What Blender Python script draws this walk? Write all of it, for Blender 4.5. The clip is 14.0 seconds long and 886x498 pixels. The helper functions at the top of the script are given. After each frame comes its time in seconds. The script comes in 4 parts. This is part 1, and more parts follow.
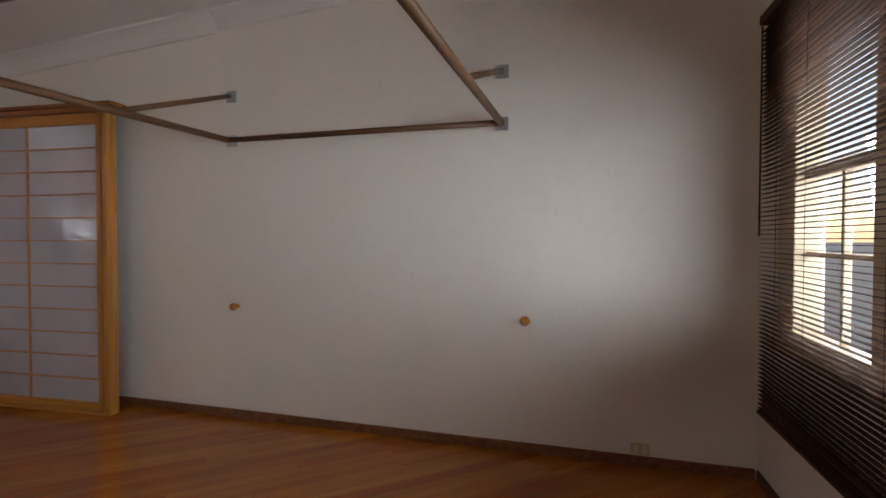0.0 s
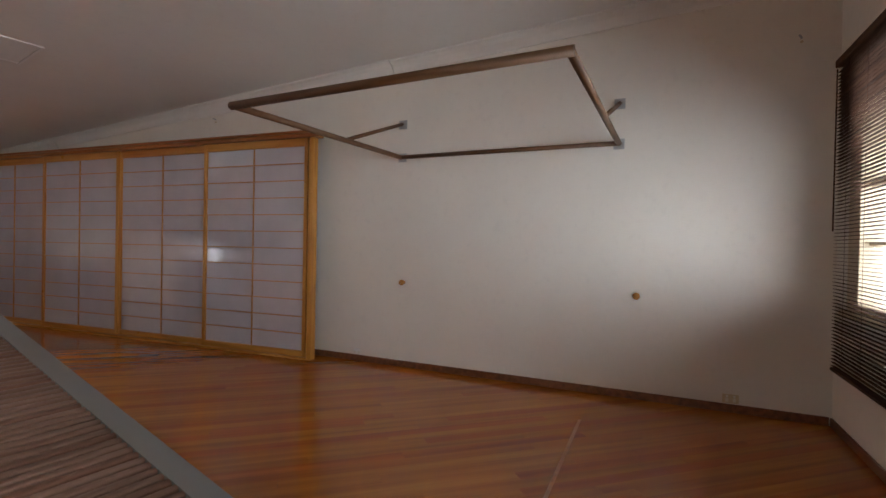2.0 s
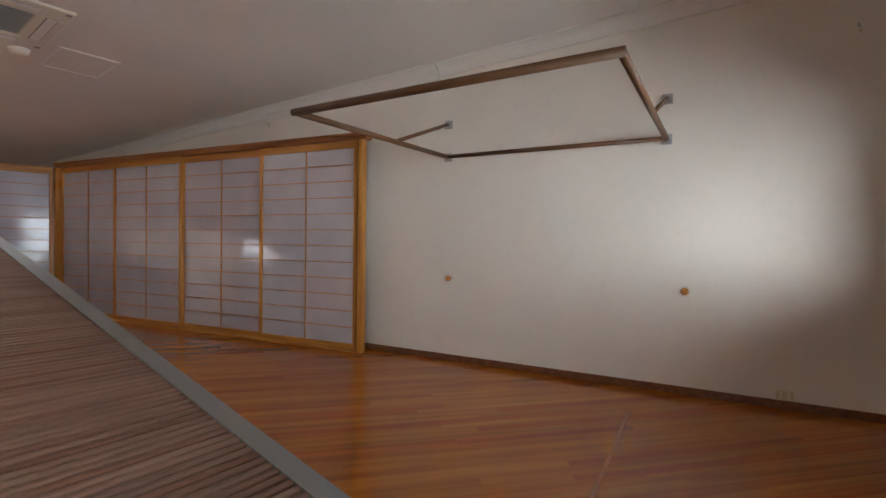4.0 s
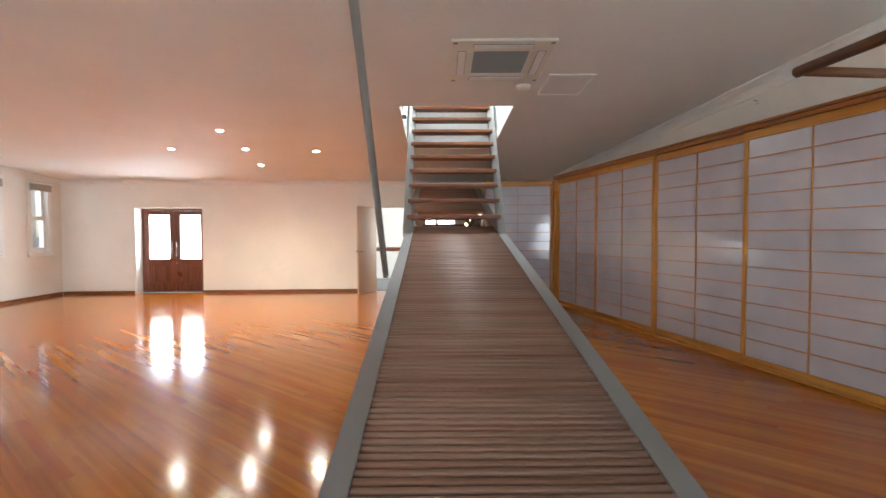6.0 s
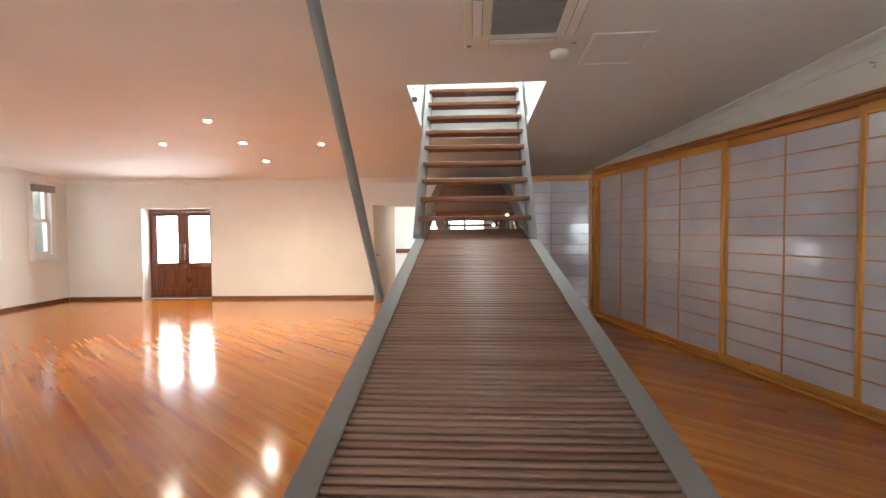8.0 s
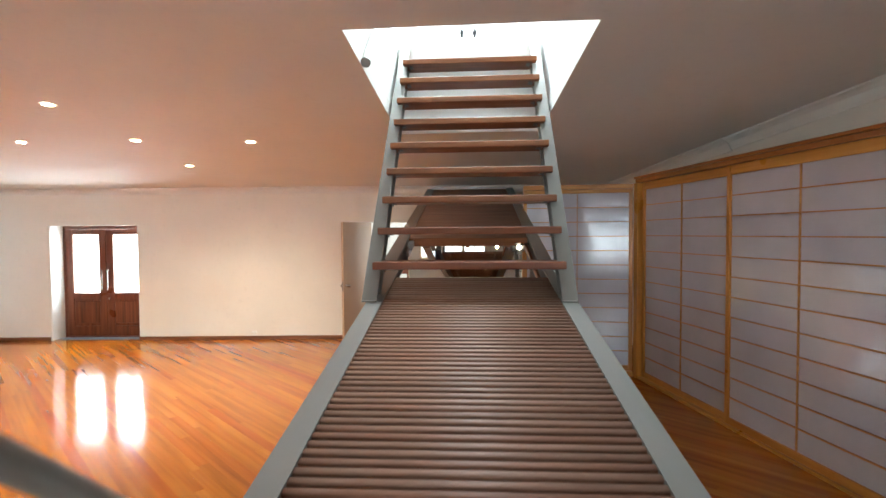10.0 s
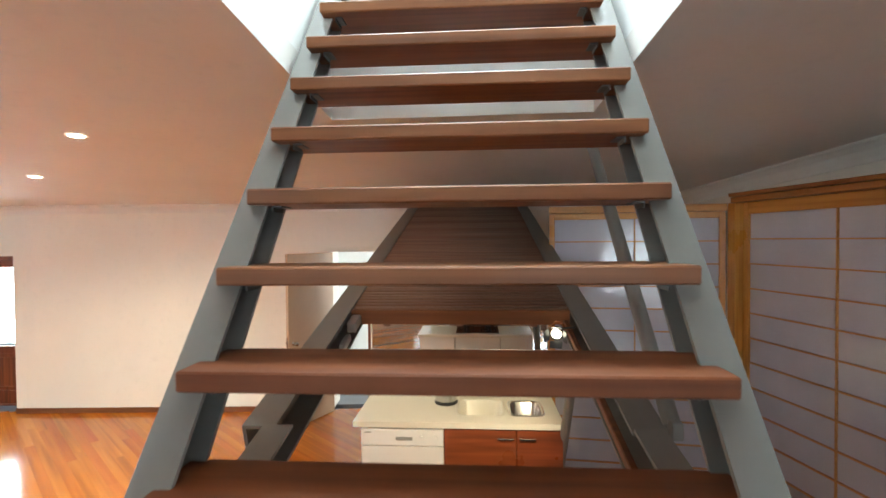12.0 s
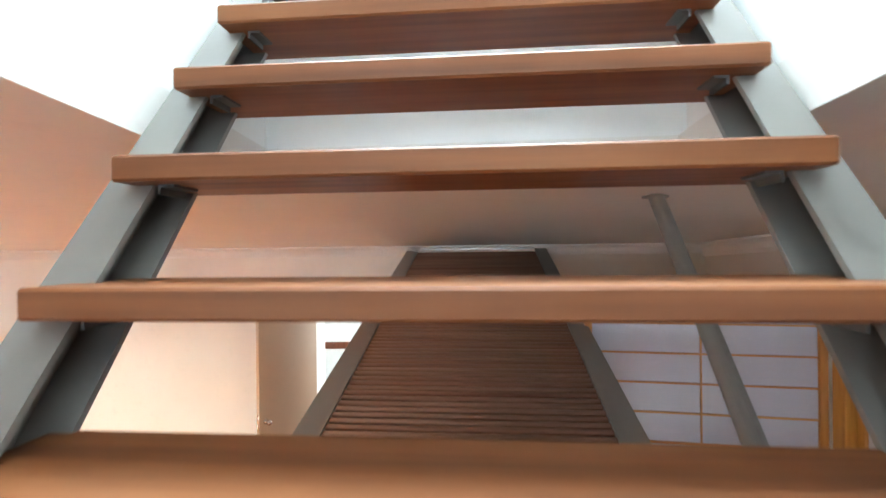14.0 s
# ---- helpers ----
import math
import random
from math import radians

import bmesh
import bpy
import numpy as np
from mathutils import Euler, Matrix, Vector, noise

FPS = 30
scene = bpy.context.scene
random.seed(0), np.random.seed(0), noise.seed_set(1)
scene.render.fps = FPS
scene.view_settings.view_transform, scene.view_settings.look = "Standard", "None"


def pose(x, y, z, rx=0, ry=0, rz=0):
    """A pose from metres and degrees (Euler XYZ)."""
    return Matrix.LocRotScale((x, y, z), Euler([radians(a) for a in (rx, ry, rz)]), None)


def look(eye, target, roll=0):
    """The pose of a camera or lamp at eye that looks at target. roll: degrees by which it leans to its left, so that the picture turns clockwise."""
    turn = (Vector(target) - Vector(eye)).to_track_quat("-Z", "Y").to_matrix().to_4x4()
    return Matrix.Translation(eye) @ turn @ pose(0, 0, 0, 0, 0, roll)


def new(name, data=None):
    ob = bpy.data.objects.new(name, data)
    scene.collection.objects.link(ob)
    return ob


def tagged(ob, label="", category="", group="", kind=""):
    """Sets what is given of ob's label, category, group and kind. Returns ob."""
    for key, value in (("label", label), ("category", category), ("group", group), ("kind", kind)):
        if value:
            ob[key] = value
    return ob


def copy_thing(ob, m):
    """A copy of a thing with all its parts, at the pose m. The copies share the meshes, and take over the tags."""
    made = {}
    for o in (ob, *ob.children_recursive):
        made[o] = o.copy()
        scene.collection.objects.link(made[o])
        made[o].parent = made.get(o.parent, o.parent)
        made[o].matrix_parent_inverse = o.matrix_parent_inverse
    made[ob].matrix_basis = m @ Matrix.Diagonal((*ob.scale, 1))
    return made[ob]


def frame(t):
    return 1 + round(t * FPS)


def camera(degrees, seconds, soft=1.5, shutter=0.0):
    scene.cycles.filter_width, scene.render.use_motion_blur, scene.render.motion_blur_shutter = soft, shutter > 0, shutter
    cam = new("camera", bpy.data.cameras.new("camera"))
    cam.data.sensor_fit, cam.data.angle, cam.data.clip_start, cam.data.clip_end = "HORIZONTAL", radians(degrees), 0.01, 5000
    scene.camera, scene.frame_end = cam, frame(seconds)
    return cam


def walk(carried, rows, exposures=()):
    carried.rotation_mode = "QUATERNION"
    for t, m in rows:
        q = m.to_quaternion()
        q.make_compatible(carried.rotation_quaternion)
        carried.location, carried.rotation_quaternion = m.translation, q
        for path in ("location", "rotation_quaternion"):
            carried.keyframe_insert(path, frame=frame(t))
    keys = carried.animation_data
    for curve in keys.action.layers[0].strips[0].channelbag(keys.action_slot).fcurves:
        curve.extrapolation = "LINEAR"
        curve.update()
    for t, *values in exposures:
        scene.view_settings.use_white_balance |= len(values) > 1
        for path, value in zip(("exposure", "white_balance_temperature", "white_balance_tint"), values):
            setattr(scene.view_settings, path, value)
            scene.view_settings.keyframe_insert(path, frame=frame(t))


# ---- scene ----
cam = camera(85.5, 14.0, soft=1.5, shutter=0.3)
PATH = [
    (0, (0.928, 0.282, 1.433), (2.756, 1.093, 1.392), 0.1),
    (0.5, (0.588, 0.271, 1.373), (2.357, 1.202, 1.345), 0.7),
    (1, (0.241, 0.262, 1.34), (1.961, 1.281, 1.323), 1.1),
    (1.5, (-0.068, 0.274, 1.314), (1.628, 1.333, 1.3), 1.2),
    (2, (-0.308, 0.273, 1.303), (1.381, 1.344, 1.284), 1.1),
    (4.3, (-0.474, 0.283, 1.291), (1.081, 1.541, 1.256), 0.5),
    (4.5, (-0.45, 0.337, 1.308), (1.019, 1.693, 1.269), 0.6),
    (5, (-0.39, 0.56, 1.386), (0.587, 2.304, 1.326), 0.3),
    (5.5, (-0.245, 0.712, 1.406), (0.124, 2.677, 1.337), -0.1),
    (6, (-0.17, 0.756, 1.383), (-0.161, 2.755, 1.322), -0.1),
    (6.5, (-0.108, 0.796, 1.376), (-0.187, 2.794, 1.318), -0.0),
    (7, (-0.06, 0.963, 1.353), (-0.175, 2.959, 1.293), -0.1),
    (7.2, (-0.052, 1.117, 1.366), (-0.169, 3.113, 1.295), -0.2),
    (9.5, (0.055, 3.505, 1.738), (-0.077, 5.499, 1.667), -0.4),
    (10, (0.05, 4.136, 1.836), (-0.079, 6.131, 1.772), -0.4),
    (10.5, (0.043, 4.721, 1.924), (-0.086, 6.716, 1.866), -0.4),
    (11, (0.038, 5.361, 2.005), (-0.092, 7.357, 1.953), -0.4),
    (11.5, (0.051, 5.912, 2.097), (-0.079, 7.907, 2.049), -0.5),
    (12, (0.078, 6.409, 2.187), (-0.056, 8.404, 2.147), -0.5),
    (12.5, (0.073, 6.729, 2.289), (-0.065, 8.724, 2.261), -0.6),
    (13, (0.093, 6.908, 2.413), (-0.056, 8.902, 2.405), -0.6),
    (13.5, (0.117, 7.106, 2.473), (-0.038, 9.1, 2.465), -0.6),
    (14, (0.066, 7.381, 2.636), (-0.103, 9.374, 2.632), -0.6),
]
EXPOSURES = [(0.0, -0.2, 6350, 14), (2.2, 0.12, 6350, 13), (4.4, 0.40, 6300, 10), (5.5, 0.62, 6200, 8), (7.0, 0.83, 6450, 6), (10.0, 0.68, 6200, 4), (12.0, 0.72, 6100, 2), (14.0, 1.12, 5900, 3)]
walk(cam, [(t, look(eye, target, roll)) for t, eye, target, roll in PATH], EXPOSURES)

# ---- light ----
world = bpy.data.worlds.new("world")
scene.world = world
world.use_nodes = True
wn = world.node_tree.nodes
sky = wn.new("ShaderNodeTexSky")
sky.sky_type = "NISHITA"
sky.sun_disc = False
sky.sun_elevation = radians(38.6)
sky.sun_rotation = radians(101)
wn["Background"].inputs["Strength"].default_value = 0.12
world.node_tree.links.new(sky.outputs["Color"], wn["Background"].inputs["Color"])

# the room is no true rectangle: the near and right walls stand 8.2 degrees off the ramp's axis, the far and left walls 3.8
U0, U1, V0, V1 = -7.92, 4.08, -0.80, 13.02    # inner faces of the four walls
D0, D1, DZ = -6.30, -4.745, 2.02              # doorway of the double door
SIDE = Matrix.Translation((4.280, -0.290, 0)) @ Matrix.Rotation(radians(8.2), 4, "Z") @ Matrix.Translation((-U1, -V0, 0))
REAR = Matrix.Translation((-7.37, 12.047, 0)) @ Matrix.Rotation(radians(3.77), 4, "Z") @ Matrix.Translation((-D0, -V1, 0))
SIDE_V1, SIDE_U0, REAR_U1, REAR_V0 = 12.315, -8.408, 3.52, -1.02     # where the walls of the two frames meet
CORNERS = [SIDE @ Vector((U1, V0, 0)), SIDE @ Vector((U1, SIDE_V1, 0)), REAR @ Vector((U0, V1, 0)), SIDE @ Vector((SIDE_U0, V0, 0))]


def ceil_xy(x, y):
    return 3.410 + 0.005 * x - 0.0602 * y


def ceil_in(m, u, v):
    p = m @ Vector((u, v, 0))
    return ceil_xy(p.x, p.y)


def area_lamp(name, m, w, h, power, colour):
    data = bpy.data.lights.new(name, "AREA")
    data.shape, data.size, data.size_y = "RECTANGLE", w, h
    data.energy, data.color = power, colour
    ob = new(name, data)
    ob.matrix_world = m
    return ob


DAY = (0.88, 0.96, 1.0)
# daylight standing in the openings: two side windows, the glazed double door, the blind window, two added front
# windows, the skylight, the next room's window
for v, watts in ((11.05, 125), (12.36, 44)):
    area_lamp("window_daylight", REAR @ look((U0 - 0.90, v, 2.45), (U0 + 3, v - 1.8, -0.8)), 1.25, 1.8, watts, DAY)
area_lamp("door_daylight", REAR @ look((-5.52, V1 + 0.62, 1.56), (-5.55, 8.0, 1.2)), 1.7, 1.58, 98, DAY)
area_lamp("blind_window_daylight", SIDE @ look((2.65, V0 - 0.50, 1.42), (2.65, 2.2, 1.05)), 2.60, 1.15, 70, DAY)
# fill lamps behind the two added, unseen front windows
for u, watts in ((-1.0, 14), (-5.0, 80)):
    area_lamp("front_window_daylight", SIDE @ look((u, V0 - 0.45, 1.85), (u, 4.0, 1.2)), 1.7, 1.2, watts, DAY)
area_lamp("skylight_daylight", look((0.0, 10.05, 6.33), (0.0, 8.6, 3.4)), 2.6, 2.2, 350, DAY)
area_lamp("next_room_daylight", REAR @ look((2.42, 14.6, 1.5), (-0.4, 14.6, 1.3)), 1.2, 1.3, 65, (1.0, 0.98, 0.94))
sun = bpy.data.lights.new("sun", "SUN")
sun.energy, sun.angle, sun.color = 2.5, radians(0.6), (1.0, 0.95, 0.88)
sun_ob = new("sun", sun)
sun_ob.matrix_world = look((16, -3, 13), (0, 0, 0))


# ---- materials ----
def material(name, colour, rough=0.5, metal=0.0, coat=0.0):
    m = bpy.data.materials.new(name)
    m.use_nodes = True
    b = m.node_tree.nodes["Principled BSDF"]
    b.inputs["Base Color"].default_value = (*colour, 1)
    b.inputs["Roughness"].default_value = rough
    b.inputs["Metallic"].default_value = metal
    b.inputs["Coat Weight"].default_value = coat
    return m, m.node_tree.nodes, m.node_tree.links, b


def noise_node(n, l, scale, detail=3.0, coords="Object", stretch=(1, 1, 1), turn=0.0, shift=False):
    tc = n.new("ShaderNodeTexCoord")
    mp = n.new("ShaderNodeMapping")
    mp.inputs["Scale"].default_value = stretch
    rot = n.new("ShaderNodeMapping")
    rot.inputs["Rotation"].default_value = (0, 0, turn)
    src = tc.outputs[coords] if coords != "World" else n.new("ShaderNodeNewGeometry").outputs["Position"]
    l.new(src, rot.inputs["Vector"])
    l.new(rot.outputs["Vector"], mp.inputs["Vector"])
    vec = mp.outputs["Vector"]
    if shift:
        info = n.new("ShaderNodeObjectInfo")
        mul = n.new("ShaderNodeMath")
        mul.operation = "MULTIPLY"
        mul.inputs[1].default_value = 37.0
        l.new(info.outputs["Random"], mul.inputs[0])
        add = n.new("ShaderNodeVectorMath")
        add.operation = "ADD"
        l.new(vec, add.inputs[0])
        l.new(mul.outputs[0], add.inputs[1])
        vec = add.outputs[0]
    t = n.new("ShaderNodeTexNoise")
    t.inputs["Scale"].default_value = scale
    t.inputs["Detail"].default_value = detail
    l.new(vec, t.inputs["Vector"])
    return t.outputs["Fac"]


def ramp_node(n, l, fac, *stops):
    r = n.new("ShaderNodeValToRGB")
    while len(r.color_ramp.elements) < len(stops):
        r.color_ramp.elements.new(0.5)
    for e, (p, c) in zip(r.color_ramp.elements, stops):
        e.position, e.color = p, (*c, 1) if len(c) == 3 else c
    l.new(fac, r.inputs["Fac"])
    return r.outputs["Color"]


def mix_node(n, l, a, b, fac, blend="MIX"):
    m = n.new("ShaderNodeMix")
    m.data_type, m.blend_type = "RGBA", blend
    for sock, val in ((m.inputs[0], fac), (m.inputs[6], a), (m.inputs[7], b)):
        if isinstance(val, (int, float)):
            sock.default_value = val
        elif isinstance(val, tuple):
            sock.default_value = (*val, 1)
        else:
            l.new(val, sock)
    return m.outputs[2]


def bump_node(n, l, b, fac, strength, distance=0.01):
    bp = n.new("ShaderNodeBump")
    bp.inputs["Strength"].default_value = strength
    bp.inputs["Distance"].default_value = distance
    l.new(fac, bp.inputs["Height"])
    l.new(bp.outputs["Normal"], b.inputs["Normal"])


def painted(name, colour, rough=0.6, blotch=0.05, grain=90.0, bump=0.06):
    m, n, l, b = material(name, colour, rough)
    big = noise_node(n, l, 0.9, 4.0, "World")
    dark = tuple(c * (1 - 2 * blotch) for c in colour)
    light = tuple(min(1.0, c * (1 + blotch)) for c in colour)
    col = ramp_node(n, l, big, (0.3, dark), (0.7, light))
    fine = noise_node(n, l, 14.0, 5.0, "World")
    col = mix_node(n, l, col, tuple(c * 0.9 for c in colour), ramp_node(n, l, fine, (0.55, (0, 0, 0)), (0.8, (0.5, 0.5, 0.5))))
    l.new(col, b.inputs["Base Color"])
    bump_node(n, l, b, noise_node(n, l, grain, 2.0, "World"), bump, 0.004)
    return m


def timber(name, dark, mid, light, rough=0.4, along="X", coords="Object", turn=0.0, coat=0.0, grain=1.0, vary=0.5, bump=0.08, wave=0.0):
    m, n, l, b = material(name, mid, rough, 0.0, coat)
    stretch = {"X": (1.2, 26, 26), "Y": (26, 1.2, 26), "Z": (26, 26, 1.2)}[along]
    fig = noise_node(n, l, 1.0 * grain, 5.0, coords, stretch, turn, shift=True)
    col = ramp_node(n, l, fig, (0.28, dark), (0.5, mid), (0.74, light))
    info = n.new("ShaderNodeObjectInfo")
    tone = ramp_node(n, l, info.outputs["Random"], (0.0, tuple(c / max(mid) for c in dark)), (0.5, (0.9, 0.9, 0.9)), (1.0, (1.0, 1.0, 1.0)))
    col = mix_node(n, l, col, tone, vary, "MULTIPLY")
    l.new(col, b.inputs["Base Color"])
    wear = noise_node(n, l, 3.0, 4.0, "World")
    if bump or coat:
        l.new(ramp_node(n, l, wear, (0.3, (rough * 0.75,) * 3), (0.8, (min(1, rough * 1.3),) * 3)), b.inputs["Roughness"])
    if coat:
        b.inputs["Coat Roughness"].default_value = 0.13
        b.inputs["Specular IOR Level"].default_value = 0.0
    if wave:
        cup = noise_node(n, l, 1.0, 1.0, coords, (0.8, 7.5, 7.5), turn)
        bump_node(n, l, b, cup, wave, 0.02)
        l.new(b.inputs["Normal"].links[0].from_socket, b.inputs["Coat Normal"])
    else:
        if bump:
            bump_node(n, l, b, fig, bump, 0.004)
    return m


WALL = painted("wall_paint", (0.81, 0.765, 0.69), 0.62, 0.03)
CEILING = painted("ceiling_paint", (0.78, 0.755, 0.71), 0.75, 0.02)
WHITE = painted("white_gloss_paint", (0.82, 0.81, 0.78), 0.35, 0.02)
UPPER = painted("upper_white_paint", (0.86, 0.86, 0.84), 0.6, 0.01)
STEEL = painted("grey_painted_steel", (0.216, 0.208, 0.194), 0.36, 0.05, 60.0, 0.04)
FLOOR = timber("polished_floor_timber", (0.29, 0.086, 0.008), (0.42, 0.136, 0.012), (0.52, 0.186, 0.020), 0.45, "X", "World", radians(-140.0), coat=1.0, grain=0.5, vary=0.5, bump=0.0, wave=0.008)
SLAT = timber("ramp_slat_timber", (0.19, 0.108, 0.073), (0.25, 0.143, 0.098), (0.31, 0.182, 0.130), 0.58, "X", vary=0.40, bump=0.0)
TREAD = timber("tread_timber", (0.125, 0.043, 0.016), (0.205, 0.073, 0.026), (0.270, 0.106, 0.038), 0.5, "X", vary=0.6, grain=0.8)
SLAT.node_tree.nodes["Principled BSDF"].inputs["Specular IOR Level"].default_value = 0.3
TREAD.node_tree.nodes["Principled BSDF"].inputs["Specular IOR Level"].default_value = 0.3
SHOJI = timber("honey_pine", (0.38, 0.15, 0.022), (0.50, 0.22, 0.035), (0.60, 0.29, 0.06), 0.36, "Z", vary=0.25)
LATTICE = timber("lattice_pine", (0.36, 0.160, 0.042), (0.46, 0.215, 0.055), (0.54, 0.265, 0.07), 0.42, "X", vary=0.25)
SHOJI_RAIL = timber("honey_pine_rail", (0.38, 0.15, 0.022), (0.50, 0.22, 0.035), (0.60, 0.29, 0.06), 0.36, "X", vary=0.25)
HEAD = timber("dark_honey_pine", (0.22, 0.075, 0.014), (0.32, 0.12, 0.022), (0.42, 0.17, 0.035), 0.4, "X", vary=0.2)
DOOR = timber("door_mahogany", (0.085, 0.022, 0.010), (0.16, 0.045, 0.018), (0.23, 0.075, 0.03), 0.35, "Z", vary=0.2)
SKIRT = timber("skirting_timber", (0.11, 0.040, 0.017), (0.19, 0.072, 0.028), (0.26, 0.105, 0.045), 0.4, "X", vary=0.2)
POLE = timber("frame_timber", (0.085, 0.040, 0.015), (0.155, 0.076, 0.029), (0.23, 0.12, 0.05), 0.5, "X", vary=0.5)
CABINET = timber("cabinet_cherry", (0.13, 0.030, 0.011), (0.22, 0.055, 0.018), (0.29, 0.085, 0.028), 0.32, "X", vary=0.2)
BLIND = timber("blind_slat_timber", (0.045, 0.022, 0.014), (0.085, 0.042, 0.026), (0.13, 0.066, 0.04), 0.7, "X", vary=0.3)
BLIND.node_tree.nodes["Principled BSDF"].inputs["Specular IOR Level"].default_value = 0.12
DARKSTEEL = painted("dark_painted_steel", (0.075, 0.078, 0.078), 0.45, 0.05)
CHROME = material("brushed_steel", (0.62, 0.61, 0.59), 0.22, 1.0)[0]
GALV = material("galvanised_plate", (0.46, 0.47, 0.48), 0.38, 0.85)[0]
BLACK = material("black_plastic", (0.012, 0.012, 0.013), 0.4)[0]
COPPER = material("copper_coil", (0.72, 0.30, 0.12), 0.25, 1.0)[0]
LAMINATE = painted("cream_laminate", (0.74, 0.70, 0.60), 0.28, 0.02)
ENAMEL = painted("white_enamel", (0.80, 0.79, 0.76), 0.22, 0.01)
GREYPLASTIC = material("grey_grille", (0.27, 0.265, 0.25), 0.6)[0]
FABRIC = painted("grey_blind_fabric", (0.36, 0.35, 0.32), 0.9, 0.06)
CARPET = painted("grey_carpet", (0.22, 0.23, 0.25), 0.95, 0.1)
MIRROR = material("mirror_glass", (0.88, 0.89, 0.88), 0.015, 1.0)[0]
BRICK = painted("outside_brick", (0.55, 0.50, 0.47), 0.85, 0.12)
SOCKET = painted("cream_yellow_plastic", (0.62, 0.52, 0.33), 0.4, 0.02)
# cream door leaf, its shaded side put into the colour as tan
SHADED_LEAF = painted("shaded_door_paint", (0.50, 0.345, 0.225), 0.45, 0.03)
FRAMEPINE = painted("pale_window_frame", (0.62, 0.50, 0.34), 0.4, 0.06)
GROUND = painted("outside_ground", (0.20, 0.19, 0.17), 0.9, 0.12)


def paper():
    m, n, l, b = material("laminated_shoji_paper", (0.60, 0.575, 0.63), 0.2)
    cloud = noise_node(n, l, 2.2, 4.0, "World")
    col = ramp_node(n, l, cloud, (0.3, (0.45, 0.435, 0.492)), (0.7, (0.53, 0.515, 0.57)))
    fib = noise_node(n, l, 7.0, 4.0, "World", (1, 1, 4.0))
    strand = noise_node(n, l, 60.0, 3.0, "World", (1, 1, 3.0))
    col = mix_node(n, l, col, (0.60, 0.59, 0.64), ramp_node(n, l, strand, (0.58, (0, 0, 0)), (0.75, (0.35, 0.35, 0.35))))
    l.new(col, b.inputs["Base Color"])
    l.new(ramp_node(n, l, fib, (0.3, (0.04,) * 3), (0.75, (0.10,) * 3)), b.inputs["Roughness"])
    bow = noise_node(n, l, 3.0, 2.0, "World", (1, 1, 1.2))
    bump_node(n, l, b, mix_node(n, l, bow, fib, 0.45), 0.20, 0.020)
    b.inputs["Specular IOR Level"].default_value = 1.0
    return m


PAPER = paper()


def clear_glass():
    m, n, l, b = material("window_glass", (1, 1, 1), 0.0)
    b.inputs["Transmission Weight"].default_value = 1.0
    b.inputs["IOR"].default_value = 1.1
    return m


GLASS = clear_glass()


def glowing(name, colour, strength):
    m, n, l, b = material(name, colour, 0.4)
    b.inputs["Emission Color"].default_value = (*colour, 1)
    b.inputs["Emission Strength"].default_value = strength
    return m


SPOTBULB = glowing("spot_lamp_glass", (1.0, 0.85, 0.62), 8.0)
BULB = glowing("warm_lamp_glass", (1.0, 0.80, 0.52), 120.0)


# ---- building helpers ----
def part(name, bm, mat, parent=None, label="", smooth=False):
    me = bpy.data.meshes.new(name)
    bmesh.ops.recalc_face_normals(bm, faces=bm.faces)
    for f in bm.faces:
        f.smooth = smooth
    bm.to_mesh(me)
    bm.free()
    me.materials.append(mat)
    ob = new(name, me)
    if parent is not None:
        ob.parent = parent
    if label:
        ob["label"] = label
    return ob


def share(name, me, parent, m):
    ob = new(name, me)
    ob.parent = parent
    ob.matrix_basis = m
    return ob


def thing(name, m, label, category, group="", kind=""):
    ob = new(name)
    ob.empty_display_size = 0.1
    ob.matrix_basis = m
    return tagged(ob, label, category, group, kind)


def box(bm, x0, x1, y0, y1, z0, z1, bevel=0.0, m=None):
    r = bmesh.ops.create_cube(bm, size=1.0)
    for v in r["verts"]:
        v.co = Vector(((x0 + x1) / 2 + v.co.x * (x1 - x0), (y0 + y1) / 2 + v.co.y * (y1 - y0), (z0 + z1) / 2 + v.co.z * (z1 - z0)))
    if bevel:
        es = list({e for v in r["verts"] for e in v.link_edges})
        out = bmesh.ops.bevel(bm, geom=es, offset=bevel, segments=1, affect="EDGES")
        vs = list({v for f in out["faces"] for v in f.verts} | {v for v in r["verts"] if v.is_valid})
    else:
        vs = r["verts"]
    if m is not None:
        for v in vs:
            v.co = m @ v.co
    return bm


def boxes(items, bevel=0.0):
    bm = bmesh.new()
    for it in items:
        box(bm, *it, bevel=bevel)
    return bm


def tube(bm, a, b, r0, r1=None, seg=16, caps=True):
    a, b = Vector(a), Vector(b)
    d = b - a
    m = Matrix.Translation((a + b) / 2) @ d.to_track_quat("Z", "Y").to_matrix().to_4x4()
    bmesh.ops.create_cone(bm, cap_ends=caps, segments=seg, radius1=r0, radius2=r0 if r1 is None else r1, depth=d.length, matrix=m)
    return bm


def lathe(bm, profile, seg=28, centre=(0, 0)):
    rings = []
    for r, z in profile:
        rings.append([bm.verts.new((centre[0] + r * math.cos(2 * math.pi * k / seg), centre[1] + r * math.sin(2 * math.pi * k / seg), z)) for k in range(seg)])
    for a, b in zip(rings, rings[1:]):
        for k in range(seg):
            bm.faces.new((a[k], a[(k + 1) % seg], b[(k + 1) % seg], b[k]))
    return bm


